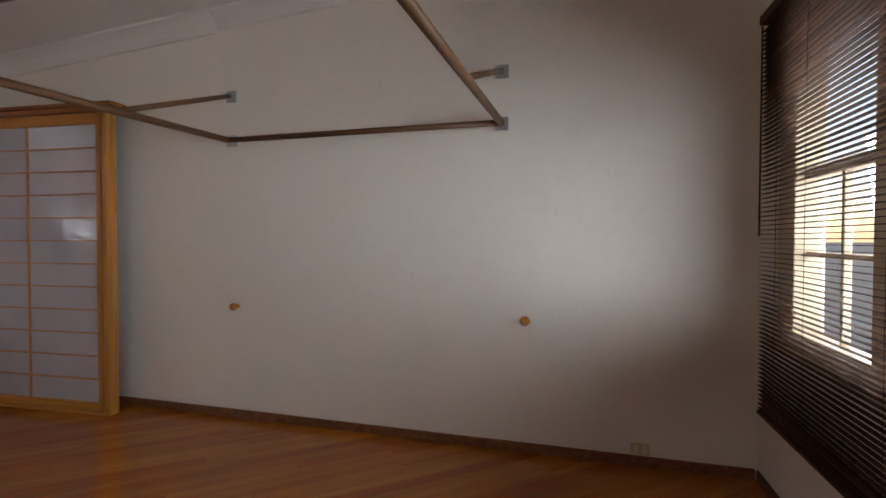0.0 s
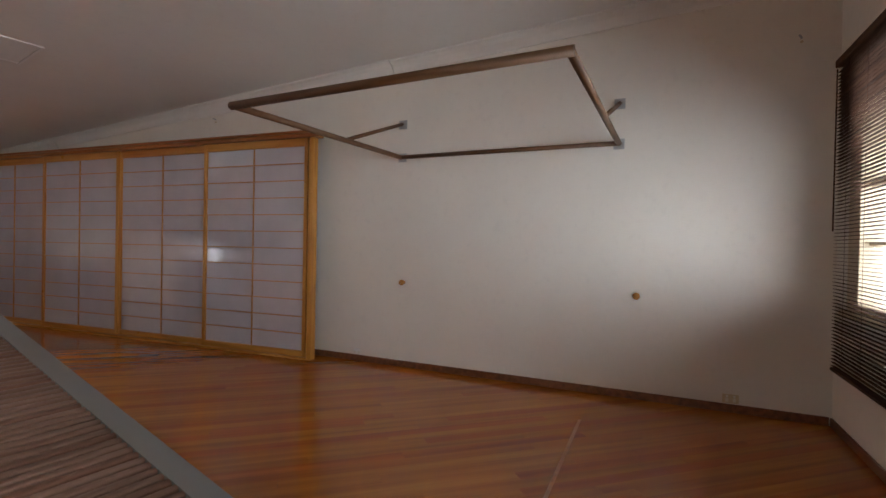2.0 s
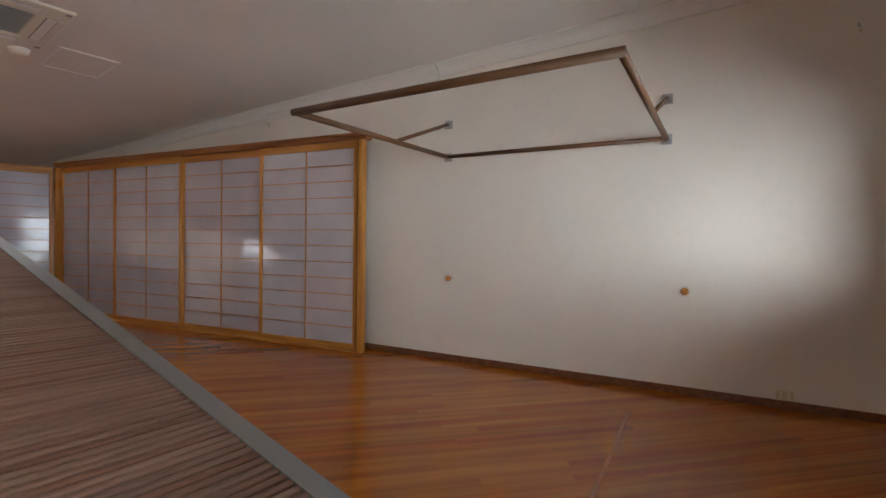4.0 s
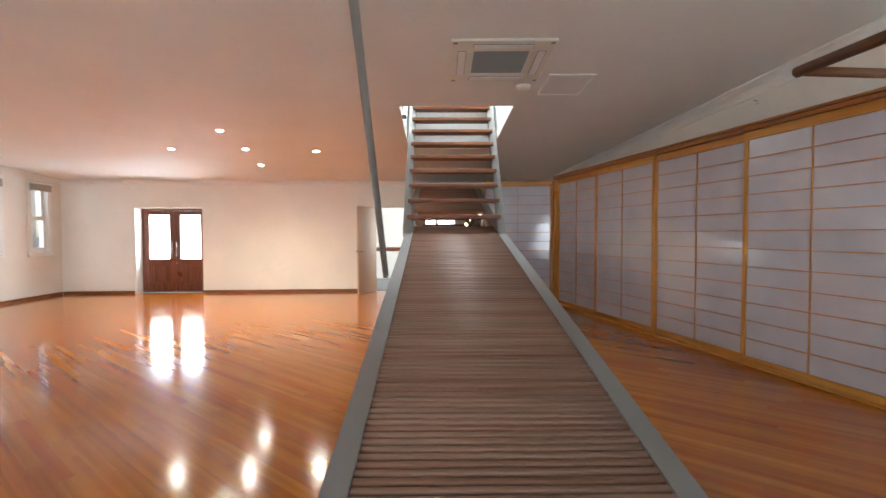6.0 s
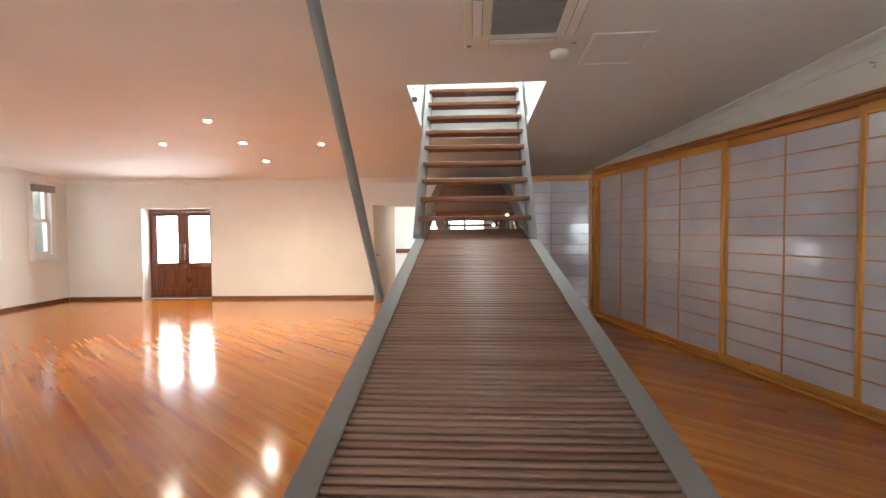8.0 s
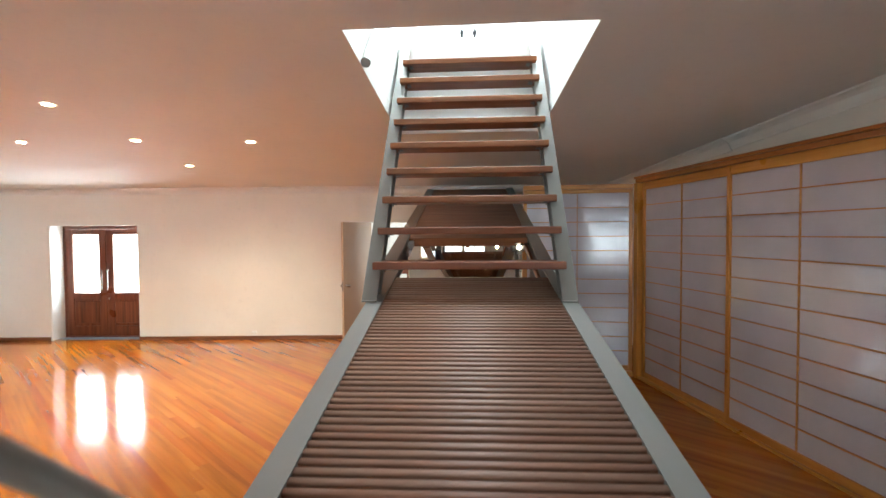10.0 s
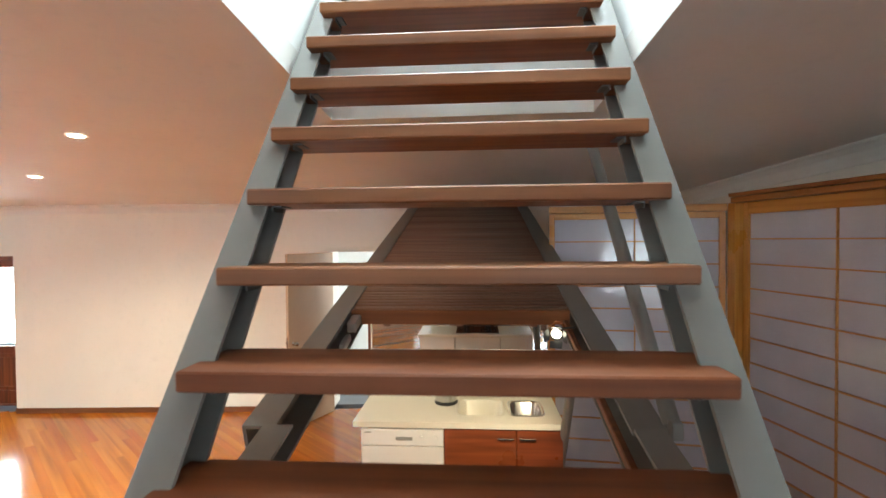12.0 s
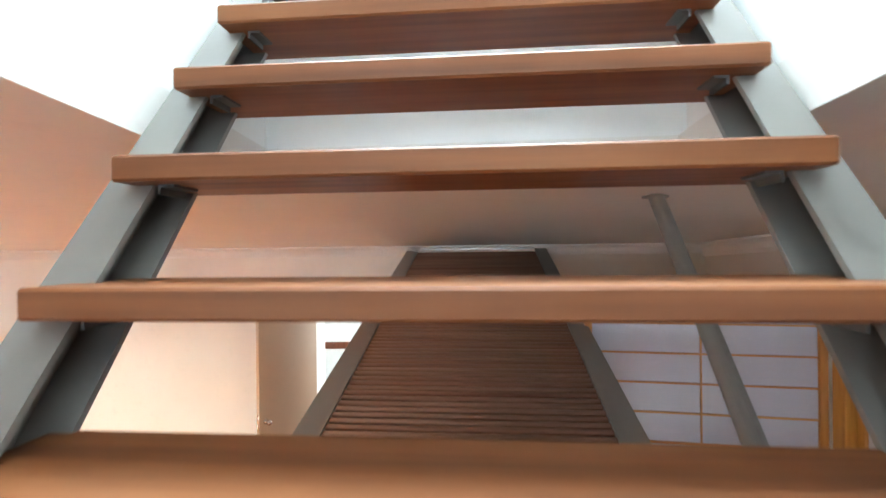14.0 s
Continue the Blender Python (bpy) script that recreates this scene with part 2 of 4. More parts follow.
def prism(bm, pts, axis, a, b):
    """A polygon of (p, q) drawn in the plane across the axis, pushed from a to b along it."""
    def at(p, q, t):
        return {"x": (t, p, q), "y": (p, t, q), "z": (p, q, t)}[axis]
    lo = [bm.verts.new(at(p, q, a)) for p, q in pts]
    hi = [bm.verts.new(at(p, q, b)) for p, q in pts]
    bm.faces.new(lo)
    bm.faces.new(hi)
    for i in range(len(pts)):
        j = (i + 1) % len(pts)
        bm.faces.new((lo[i], lo[j], hi[j], hi[i]))
    return bm


def slab_with_hole(bm, outer, inner, z_of, thick):
    """outer and inner: four (x, y) corners in the same turn; a slab with a hole under z_of + thick."""
    rings = []
    for add in (0.0, thick):
        rings.append(([bm.verts.new((x, y, z_of(x, y) + add)) for x, y in outer], [bm.verts.new((x, y, z_of(x, y) + add)) for x, y in inner]))
    for o, i in rings:
        for k in range(4):
            j = (k + 1) % 4
            bm.faces.new((o[k], o[j], i[j], i[k]))
    for idx in (0, 1):
        for k in range(4):
            j = (k + 1) % 4
            bm.faces.new((rings[0][idx][k], rings[0][idx][j], rings[1][idx][j], rings[1][idx][k]))
    return bm


# ---- setting: walls, ceiling, upper room ----
T = 0.22


def structure(name, bm, mat, m=Matrix(), label=""):
    ob = part(name, bm, mat)
    ob.matrix_basis = m
    return tagged(ob, label, kind="structure")


def top_in(m, u, v):
    return ceil_in(m, u, v) + 0.1


# right wall, sloped at the top with the ceiling
bm = bmesh.new()
prism(bm, [(V0 - T, 0), (SIDE_V1, 0), (SIDE_V1, top_in(SIDE, U1, SIDE_V1)), (V0 - T, top_in(SIDE, U1, V0 - T))], "x", U1, U1 + T)
structure("wall_east", bm, WALL, SIDE)

# left wall with two sash window openings
WIN = [(10.76, 11.34), (12.08, 12.64)]
WZ0, WZ1 = 0.985, 2.50
bm = boxes([(U0 - T, U0, REAR_V0 - T, WIN[0][0], 0, WZ1), (U0 - T, U0, WIN[0][1], WIN[1][0], 0, WZ1), (U0 - T, U0, WIN[1][1], V1 + T, 0, WZ1),
            (U0 - T, U0, WIN[0][0], WIN[0][1], 0, WZ0), (U0 - T, U0, WIN[1][0], WIN[1][1], 0, WZ0)])
prism(bm, [(REAR_V0 - T, WZ1), (V1 + T, WZ1), (V1 + T, top_in(REAR, U0, V1 + T)), (REAR_V0 - T, top_in(REAR, U0, REAR_V0 - T))], "x", U0 - T, U0)
structure("wall_west", bm, WALL, REAR)

# far wall: deep doorway of the double door, and the open doorway to the next room
E0, E1 = -0.68, 0.18
TF = 0.42
bm = boxes([(U0, D0, V1, V1 + TF, 0, 2.75), (D1, E0, V1, V1 + TF, 0, 2.75), (D0, D1, V1, V1 + TF, DZ, 2.75),
            (E1, REAR_U1 + T, V1, V1 + T, 0, 2.75), (E0, E1, V1, V1 + T, 2.04, 2.75)])
structure("wall_north", bm, WALL, REAR)

# front wall with the wide blind window and two unseen openings added for fill light
FRONT = [(-6.25, -3.75), (-2.25, 0.25), (1.50, 3.84)]
BZ0, BZ1 = 0.90, 2.58
edges = [SIDE_U0] + [e for pair in FRONT for e in pair] + [U1]
bm = boxes([(edges[k], edges[k + 1], V0 - T, V0, 0, 3.6) for k in range(0, len(edges), 2)])
for a, c in FRONT:
    box(bm, a, c, V0 - T, V0, 0, BZ0)
    box(bm, a, c, V0 - T, V0, BZ1, 3.6)
structure("wall_south", bm, WALL, SIDE)

# ceiling: one sloping sheet with the stair opening
OPEN = [(-0.690, 6.85), (0.750, 6.85), (0.722, 9.06), (-0.715, 9.06)]
middle = sum(CORNERS, Vector()) / 4
outer = [tuple((middle + (c - middle) * 1.025).xy) for c in (CORNERS[3], CORNERS[0], CORNERS[1], CORNERS[2])]
structure("ceiling", slab_with_hole(bmesh.new(), outer, OPEN, ceil_xy, 0.14), CEILING)

# the shaft above the opening and the bright room that it leads to
UP = 3.74
bm = bmesh.new()
g = 0.10
x0, x1, y0, y1 = -0.719, 0.754, 6.846, 9.064
for (a, b, c, d) in ((x0 - g, x0, y0 - g, y1 + g), (x1, x1 + g, y0 - g, y1 + g), (x0, x1, y0 - g, y0), (x0, x1, y1, y1 + g)):
    prism(bm, [(c, ceil_xy(0, c) + 0.10), (d, ceil_xy(0, d) + 0.10), (d, UP), (c, UP)], "x", a, b)
structure("stairwell_lining", bm, UPPER, Matrix())
slab = slab_with_hole(bmesh.new(), [(-3.2, 5.2), (3.2, 5.2), (3.2, 11.4), (-3.2, 11.4)], [(x0 - g, y0 - g), (x1 + g, y0 - g), (x1 + g, y1 + g), (x0 - g, y1 + g)], lambda x, y: UP - 0.16, 0.16)
structure("upper_floor", slab, UPPER, Matrix())
bm = boxes([(-3.4, -3.2, 5.0, 11.6, UP - 0.16, 6.3), (3.2, 3.4, 5.0, 11.6, UP - 0.16, 6.3), (-3.2, 3.2, 5.0, 5.2, UP - 0.16, 6.3), (-3.2, 3.2, 11.4, 11.6, UP - 0.16, 6.3)])
structure("upper_wall", bm, UPPER, Matrix())
structure("upper_ceiling", slab_with_hole(bmesh.new(), [(-3.4, 5.0), (3.4, 5.0), (3.4, 11.6), (-3.4, 11.6)], [(-1.4, 8.9), (1.4, 8.9), (1.4, 11.2), (-1.4, 11.2)], lambda x, y: 6.3, 0.15), UPPER, Matrix())

# next room beyond the open doorway
N0, N1, NV = -1.9, 2.6, 16.4
bm = boxes([(N0 - 0.1, N0, V1 + TF, NV, 0, 2.7), (N1, N1 + 0.1, V1 + T, NV, 0, 0.85), (N1, N1 + 0.1, V1 + T, NV, 2.15, 2.7), (N1, N1 + 0.1, V1 + T, 13.95, 0.85, 2.15),
            (N1, N1 + 0.1, 15.25, NV, 0.85, 2.15), (N0 - 0.1, N1 + 0.1, NV, NV + 0.1, 0, 2.7)])
structure("wall_next_room", bm, UPPER, REAR)
structure("ceiling_next_room", boxes([(N0 - 0.1, N1 + 0.1, V1 + TF, NV + 0.1, 2.7, 2.8)]), UPPER, REAR)
structure("floor_next_room", boxes([(N0, N1, V1 + T + 0.002, NV, -0.1, 0.004)]), CARPET, REAR)
ob = structure("dado_rail", boxes([(N0, N1, NV - 0.025, NV - 0.002, 0.86, 0.98)], 0.006), DOOR, REAR)

# ground outside
bm = bmesh.new()
bmesh.ops.create_grid(bm, x_segments=2, y_segments=2, size=400)
structure("ground", bm, GROUND, Matrix.Translation((0, 0, -0.22)))


# added self-glowing panel outside, stands in for the daylit distance through the blind
structure("backdrop", boxes([(-10.0, 12.0, -0.1, 0.0, -0.2, 3.0)]), glowing("backdrop_glow", (0.90, 0.95, 1.0), 1.3), SIDE @ Matrix.Translation((0, V0 - 6.0, 0)))

# skirtings and cornices
structure("baseboard_east", boxes([(U1 - 0.018, U1 - 0.001, V0 + 0.02, SIDE_V1, 0.0, 0.066)], 0.004), SKIRT, SIDE, "dark-stained timber skirting along the white wall")
structure("baseboard_south", boxes([(SIDE_U0, U1 - 0.02, V0 + 0.001, V0 + 0.018, 0.0, 0.066)], 0.004), SKIRT, SIDE, "dark-stained timber skirting below the blind window")
structure("baseboard_west", boxes([(U0 + 0.001, U0 + 0.018, REAR_V0, V1 - 0.02, 0.0, 0.066)], 0.004), SKIRT, REAR, "dark-stained timber skirting below the sash windows")
for a, c in ((U0 + 0.02, D0), (D1, E0 - 0.07), (E1 + 0.07, REAR_U1 - 0.02)):
    structure("baseboard_north", boxes([(a, c, V1 - 0.018, V1 - 0.001, 0.0, 0.066)], 0.004), SKIRT, REAR, "dark-stained timber skirting along the cream wall")


def cornice(m, along, fixed, sign, a, c, size=1.0):
    """A cove of plaster below the ceiling, along u or v of a wall frame, standing off the wall by sign."""
    bm = bmesh.new()
    prof = [(0.0, 0.02), (0.0, -0.10), (0.014, -0.10), (0.022, -0.075), (0.045, -0.04), (0.075, -0.022), (0.10, -0.014), (0.10, 0.02)]
    rings = []
    for t in (a, c):
        ring = []
        for p, q in prof:
            u, v = (fixed + sign * p * size, t) if along == "v" else (t, fixed + sign * p * size)
            ring.append(bm.verts.new((u, v, ceil_in(m, u, v) + q * size)))
        rings.append(ring)
    for k in range(len(prof)):
        j = (k + 1) % len(prof)
        bm.faces.new((rings[0][k], rings[0][j], rings[1][j], rings[1][k]))
    bm.faces.new(rings[0])
    bm.faces.new(rings[1])
    return bm


# lengths of cove that do not quite meet, one a little fuller than the next
for a, c, size in ((V0, 3.012, 1.22), (3.02, 6.082, 1.42), (6.09, 9.152, 1.22), (9.16, SIDE_V1, 1.36)):
    structure("trim_cornice_east", cornice(SIDE, "v", U1, -1, a, c, size), CEILING, SIDE, "white plaster cove cornice with a visible joint")
structure("trim_cornice_west", cornice(REAR, "v", U0, 1, REAR_V0, V1), CEILING, REAR, "white plaster cove cornice above the sash windows")
structure("trim_cornice_north", cornice(REAR, "u", V1, -1, U0, REAR_U1), CEILING, REAR, "white plaster cove cornice on the cream wall")
structure("trim_cornice_south", cornice(SIDE, "u", V0, 1, SIDE_U0, U1), CEILING, SIDE, "white plaster cove cornice above the blind")


# ---- ramp ----
SLOPE = math.atan(0.193)


def c_profile(side, out, flange, depth, t=0.012):
    """A steel channel's outline (x, depth below its face), open towards the middle."""
    o, f, w = side * out, side * (out - flange), side * (out - t)
    return [(o, 0), (f, 0), (f, -t), (w, -t), (w, -depth + t), (f, -depth + t), (f, -depth), (o, -depth)]


def slat_mesh(half, w=0.0300, h=0.036):
    """A batten with rounded upper edges and a faintly crowned top."""
    bm = bmesh.new()
    r, c = 0.0065, w / 2 - 0.0065
    right = [(c + r * math.cos(a), -r + r * math.sin(a)) for a in (math.pi / 2 * k / 4 for k in range(5))]
    left = [(-p, q) for p, q in reversed(right)]
    prism(bm, right + [(0.0, 0.0012)] + left + [(-w / 2, -h), (w / 2, -h)], "x", -half, half)
    me = bpy.data.meshes.new("slat")
    bmesh.ops.recalc_face_normals(bm, faces=bm.faces)
    for f in bm.faces:
        f.smooth = abs(f.normal.x) < 0.5 and f.normal.z > 0.05
    bm.to_mesh(me)
    bm.free()
    me.materials.append(SLAT)
    return me


SLAT_LOW, SLAT_HIGH = slat_mesh(0.578), slat_mesh(0.612)
PITCH = 0.0475


def ramp(m, slope, length, first, last, depth, floor_cut, out, flange, mesh, label):
    ob = thing("ramp", m @ Matrix.Rotation(slope, 4, "X"), label, "ramp")
    s0 = 0.02
    cut = depth / math.tan(slope) if floor_cut else s0
    for side in (-1, 1):
        bm = bmesh.new()
        prism(bm, c_profile(side, out, flange, depth), "y", s0, length)
        for v in bm.verts:
            if v.co.y < s0 + 0.001:
                v.co.y = s0 + (cut - s0) * min(1.0, -v.co.z / depth)
        part("rail", bm, STEEL, ob, "grey painted steel channel")
    n = int((last - first) / PITCH)
    for k in range(n):
        y = first + (k + 0.5) * PITCH
        share("slat", mesh, ob, Matrix.Translation((random.uniform(-0.0015, 0.0015), y, -0.004 - random.uniform(0, 0.0015))) @ Matrix.Rotation(radians(random.uniform(-0.05, 0.05)), 4, "Z"))
    for x in (-0.42, 0.0, 0.42):
        part("bearer", boxes([(x - 0.02, x + 0.02, first, last, -0.115, -0.036)]), SLAT, ob)
    return ob


KINK = 8.02
KZ = 0.193 * (KINK + 0.025)
LOW = Matrix.Translation((0.022, KINK, 0)) @ Matrix.Rotation(radians(0.60), 4, "Z") @ Matrix.Translation((0, -KINK - 0.025, 0.0))
lower = ramp(LOW, SLOPE, (KINK + 0.025) / math.cos(SLOPE), 0.12, 7.84 / math.cos(SLOPE), 0.23, True, 0.680, 0.102, SLAT_LOW,
             "long sloping ramp of close brown timber slats between grey steel channels")
SLOPE2 = math.atan(0.2442)
upper = ramp(Matrix.Translation((-0.015, KINK, 1.53)), SLOPE2, (12.50 - KINK) / math.cos(SLOPE2), (9.12 - KINK) / math.cos(SLOPE2), (12.44 - KINK) / math.cos(SLOPE2), 0.20, False, 0.735, 0.12, SLAT_HIGH,
              "upper slatted timber ramp between grey steel channels, rising to the ceiling")
s = (9.10 - KINK) / math.cos(SLOPE2)
part("fascia", boxes([(-0.612, 0.612, s - 0.022, s, -0.085, -0.002)], 0.003), TREAD, upper, "red-brown timber end board")
bm = boxes([(0.575, 0.602, -0.12, s - 0.03, -0.085, -0.05)], 0.004)
part("batten", bm, TREAD, upper, "red-brown timber batten")
part("junction_box", boxes([(-0.605, -0.555, s - 0.16, s - 0.03, -0.075, -0.02), (-0.595, -0.565, s - 0.36, s - 0.22, -0.09, -0.05)], 0.006), GALV, upper, "grey cable junction box")


leg = bmesh.new()
tube(leg, (0.69, 9.31, 1.61), (0.69, 10.24, 0.003), 0.032, seg=16)
leg_ob = part("leg", leg, STEEL, upper, "slanting grey steel leg")
leg_ob.matrix_parent_inverse = upper.matrix_basis.inverted()


def steel_pole(a, b, r, label):
    a, b = Vector(a), Vector(b)
    ob = thing("steel_pole", Matrix.Translation(b), label, "pole", "leaning poles that hold the ramp")
    part("shaft", tube(bmesh.new(), a - b, (0, 0, 0), r, seg=20), STEEL, ob, smooth=False)
    for p in (a - b,):
        part("end_plate", tube(bmesh.new(), p + Vector((0, 0, -0.004)), p + Vector((0, 0, -0.012)), r * 1.7, seg=20), STEEL, ob)
    part("lug", boxes([(-0.02, 0.02, -0.05, 0.05, -0.03, 0.03)], 0.004), STEEL, ob, "welded steel lug")
    return ob


steel_pole((-0.655, 2.99, ceil_xy(-0.655, 2.99)), (-0.699, 5.345, 1.00), 0.029, "slanting grey steel pole from the ceiling to the ramp's rail")
steel_pole((0.775, 9.43, ceil_xy(0.775, 9.43)), (0.745, 8.08, 1.54), 0.031, "slanting grey steel pole behind the staircase")


cable = thing("loose_cable", Matrix.Translation((-0.66, 12.40, 2.60)), "short white cable curling by the ramp's top end", "cable")
cb = bmesh.new()
pts = [Vector((-0.10 + 0.028 * k, 0.02 * math.sin(k * 1.7), 0.02 + 0.022 * math.sin(k * 1.1))) for k in range(9)]
for a, c in zip(pts, pts[1:]):
    tube(cb, a, c, 0.006, seg=8)
part("cord", cb, WHITE, cable)
strip = tagged(part("trim_strip", boxes([(-0.62, 0.60, -0.012, 0.0, -0.012, 0.012)], 0.003), GALV), "pale metal strip along the ramp's top end", "trim strip")
strip.matrix_basis = Matrix.Translation((-0.01, 12.455, 2.625))


# ---- staircase ----
T1Y, T1Z, GO, RISE, NT = 7.297, 1.648, 0.1847, 0.2337, 9
CX = 0.0125
stair = thing("staircase", Matrix.Translation((CX, 7.2, 1.40)), "steep open staircase of brown timber treads on grey steel stringers", "stairs")
dy, dz = GO / math.hypot(GO, RISE), RISE / math.hypot(GO, RISE)


def yz(y, z):
    return (y - 7.2, z - 1.40)


f0 = Vector((7.195, 1.394))
along, nrm = Vector((dy, dz)), Vector((dz, -dy))
for side in (-1, 1):
    bm = bmesh.new()
    ends = []
    for start, slant in ((0.0, 1.18), (3.0, -0.9)):
        ring = []
        for x, q in c_profile(side, 0.696, 0.098, 0.118):
            p = f0 + nrm * -q + along * (start + slant * -q)
            ring.append(bm.verts.new((x, *yz(p.x, p.y))))
        ends.append(ring)
    n_ = len(ends[0])
    for k in range(n_):
        bm.faces.new((ends[0][k], ends[0][(k + 1) % n_], ends[1][(k + 1) % n_], ends[1][k]))
    bm.faces.new(ends[0])
    bm.faces.new(ends[1])
    part("stringer", bm, STEEL, stair, "grey painted steel channel stringer")
    bm = bmesh.new()
    box(bm, side * 0.64 - 0.05, side * 0.64 + 0.05, -0.012, 0.06, 0.0, 0.006, bevel=0.002, m=Matrix.Translation((0, 0.0, 0.0)) @ Matrix.Rotation(SLOPE, 4, "X"))
    part("foot_plate", bm, STEEL, stair)
tread_bm = boxes([(-0.6415, 0.6415, 0.0, 0.252, -0.05, 0.0)], 0.005)
cleat_bm = boxes([(-0.016, 0.016, 0.05, 0.13, -0.056, -0.0505), (-0.016, -0.011, 0.05, 0.13, -0.070, -0.056)], 0.0)
first_tread = None
for i in range(NT):
    off = (0, T1Y + i * GO - 7.2, T1Z + i * RISE - 1.40)
    if first_tread is None:
        first_tread = part("tread", tread_bm, TREAD, stair)
        cleat = part("cleat", cleat_bm, DARKSTEEL, first_tread, "dark steel angle cleat")
        tread_me, cleat_me = first_tread.data, cleat.data
        first_tread.matrix_basis = Matrix.Translation(off)
        cleat.matrix_basis = Matrix.Translation((-0.565, 0, 0))
        tr = first_tread
    else:
        tr = share("tread", tread_me, stair, Matrix.Translation(off))
        share("cleat", cleat_me, tr, Matrix.Translation((-0.565, 0, 0)))
    share("cleat", cleat_me, tr, Matrix.Translation((0.565, 0, 0)) @ Matrix.Rotation(math.pi, 4, "Z") @ Matrix.Translation((0, -0.18, 0)))

rail = thing("handrail", Matrix.Translation((-0.665, 7.34, 2.99)), "pale round handrail with a grey end cap on the stairwell wall", "handrail")
part("bar", tube(bmesh.new(), (0, 0, 0), (0, 1.40, 1.24), 0.033, seg=20), WHITE, rail, smooth=False)
part("end_cap", tube(bmesh.new(), (0, -0.012, -0.011), (0, -0.001, -0.001), 0.034, seg=20), STEEL, rail, "grey end cap")
for t in (0.25, 1.1):
    part("bracket", tube(bmesh.new(), (0, t, t * 0.886), (-0.05, t, t * 0.886 - 0.04), 0.008, seg=10), STEEL, rail)
for x in (-0.062, 0.066):
    cord = thing("pull_cord", Matrix.Translation((x, 9.03, 3.805)), "thin hanging pull cord with a small grey toggle", "pull cord", "pull cords above the stairwell")
    part("toggle", lathe(bmesh.new(), [(0.0, 0.0), (0.012, 0.0), (0.014, 0.03), (0.021, 0.038), (0.020, 0.07), (0.006, 0.078), (0.0, 0.078)], 14), BLACK, cord, "grey toggle", smooth=True)
    part("cord", tube(bmesh.new(), (0, 0, 0.062), (0, 0, 2.49), 0.0055, seg=6), BLACK, cord)


# ---- shoji screens ----
def shoji_panel(m, w, z0, z1, label, rows=12, cols=2, stile=0.046, lead=0.09):
    """A sliding screen panel: its face looks to local -y, it runs along local x."""
    ob = thing("shoji_screen", m, label, "shoji screen", "shoji screens along the room")
    d = 0.034
    for x in (0.0, w - stile):
        part("stile", boxes([(x, x + stile, -d / 2, d / 2, z0, z1)], 0.003), SHOJI, ob)
    part("bottom_rail", boxes([(stile, w - stile, -d / 2 + 0.002, d / 2 - 0.002, z0, z0 + 0.065)], 0.003), SHOJI_RAIL, ob)
    part("top_rail", boxes([(stile, w - stile, -d / 2 + 0.002, d / 2 - 0.002, z1 - lead, z1)], 0.003), SHOJI_RAIL, ob)
    a0, a1, c0, c1 = stile, w - stile, z0 + 0.065, z1 - lead
    cw, ch = (a1 - a0) / cols, (c1 - c0) / rows
    bar = None
    for c in range(1, cols):
        part("vertical_bar", boxes([(a0 + c * cw - 0.0042, a0 + c * cw + 0.0042, -0.011, 0.004, c0, c1)]), LATTICE, ob)
    for r in range(1, rows):
        if bar is None:
            bar = part("cross_bar", boxes([(a0, a1, -0.013, 0.003, -0.0050, 0.0050)]), LATTICE, ob)
            bar.matrix_basis = Matrix.Translation((0, 0, c0 + r * ch))
        else:
            share("cross_bar", bar.data, ob, Matrix.Translation((0, 0, c0 + r * ch)))
    pane = None
    for r in range(rows):
        for c in range(cols):
            mm = Matrix.Translation((a0 + (c + 0.5) * cw, 0.006, c0 + (r + 0.5) * ch)) @ Matrix.Rotation(radians(random.uniform(-0.45, 0.45)), 4, "X") @ Matrix.Rotation(radians(random.uniform(-0.45, 0.45)), 4, "Z")
            if pane is None:
                pane = part("pane", boxes([(-cw / 2, cw / 2, -0.001, 0.001, -ch / 2, ch / 2)]), PAPER, ob)
                pane.matrix_basis = mm
            else:
                share("pane", pane.data, ob, mm)
    return ob


SE, CT = Vector((3.38, 4.29, 0)), Vector((2.12, 10.25, 0))
LEN = (CT - SE).length
ang = math.atan2(CT.y - SE.y, CT.x - SE.x)
# local x runs from the far corner back to the free end, so that local -y looks into the room
SCREEN = Matrix.Translation(CT) @ Matrix.Rotation(ang + math.pi, 4, "Z")
cuts = [0.0, 1.503, 3.012, 4.525, LEN - 0.064]
SHOJI_TOP = 2.45
for k in range(4):
    a, c = cuts[k], cuts[k + 1]
    m = SCREEN @ Matrix.Translation((a + 0.002 - (0.022 if k else 0), 0.0 if k % 2 else 0.038, 0))
    shoji_panel(m, c - a - 0.004 + (0.044 if 0 < k < 3 else 0.0), 0.028, SHOJI_TOP, "tall sliding shoji panel with honey timber lattice and lilac-white paper")
head = thing("shoji_head_track", SCREEN, "brown timber head track over the shoji panels", "track")
part("beam", boxes([(-0.06, LEN + 0.045, -0.040, 0.085, SHOJI_TOP + 0.002, SHOJI_TOP + 0.045)], 0.004), HEAD, head)
part("cap", boxes([(-0.06, LEN + 0.055, -0.060, 0.10, SHOJI_TOP + 0.047, SHOJI_TOP + 0.075)], 0.004), HEAD, head)
foot = thing("shoji_floor_track", SCREEN, "honey timber floor track under the shoji panels", "track")
part("sill", boxes([(0.0, LEN - 0.06, -0.04, 0.09, 0.001, 0.026)], 0.003), SHOJI_RAIL, foot)
post = thing("shoji_post", SCREEN @ Matrix.Translation((LEN - 0.062, 0, 0)), "honey timber end post of the shoji screens", "post", "shoji posts")
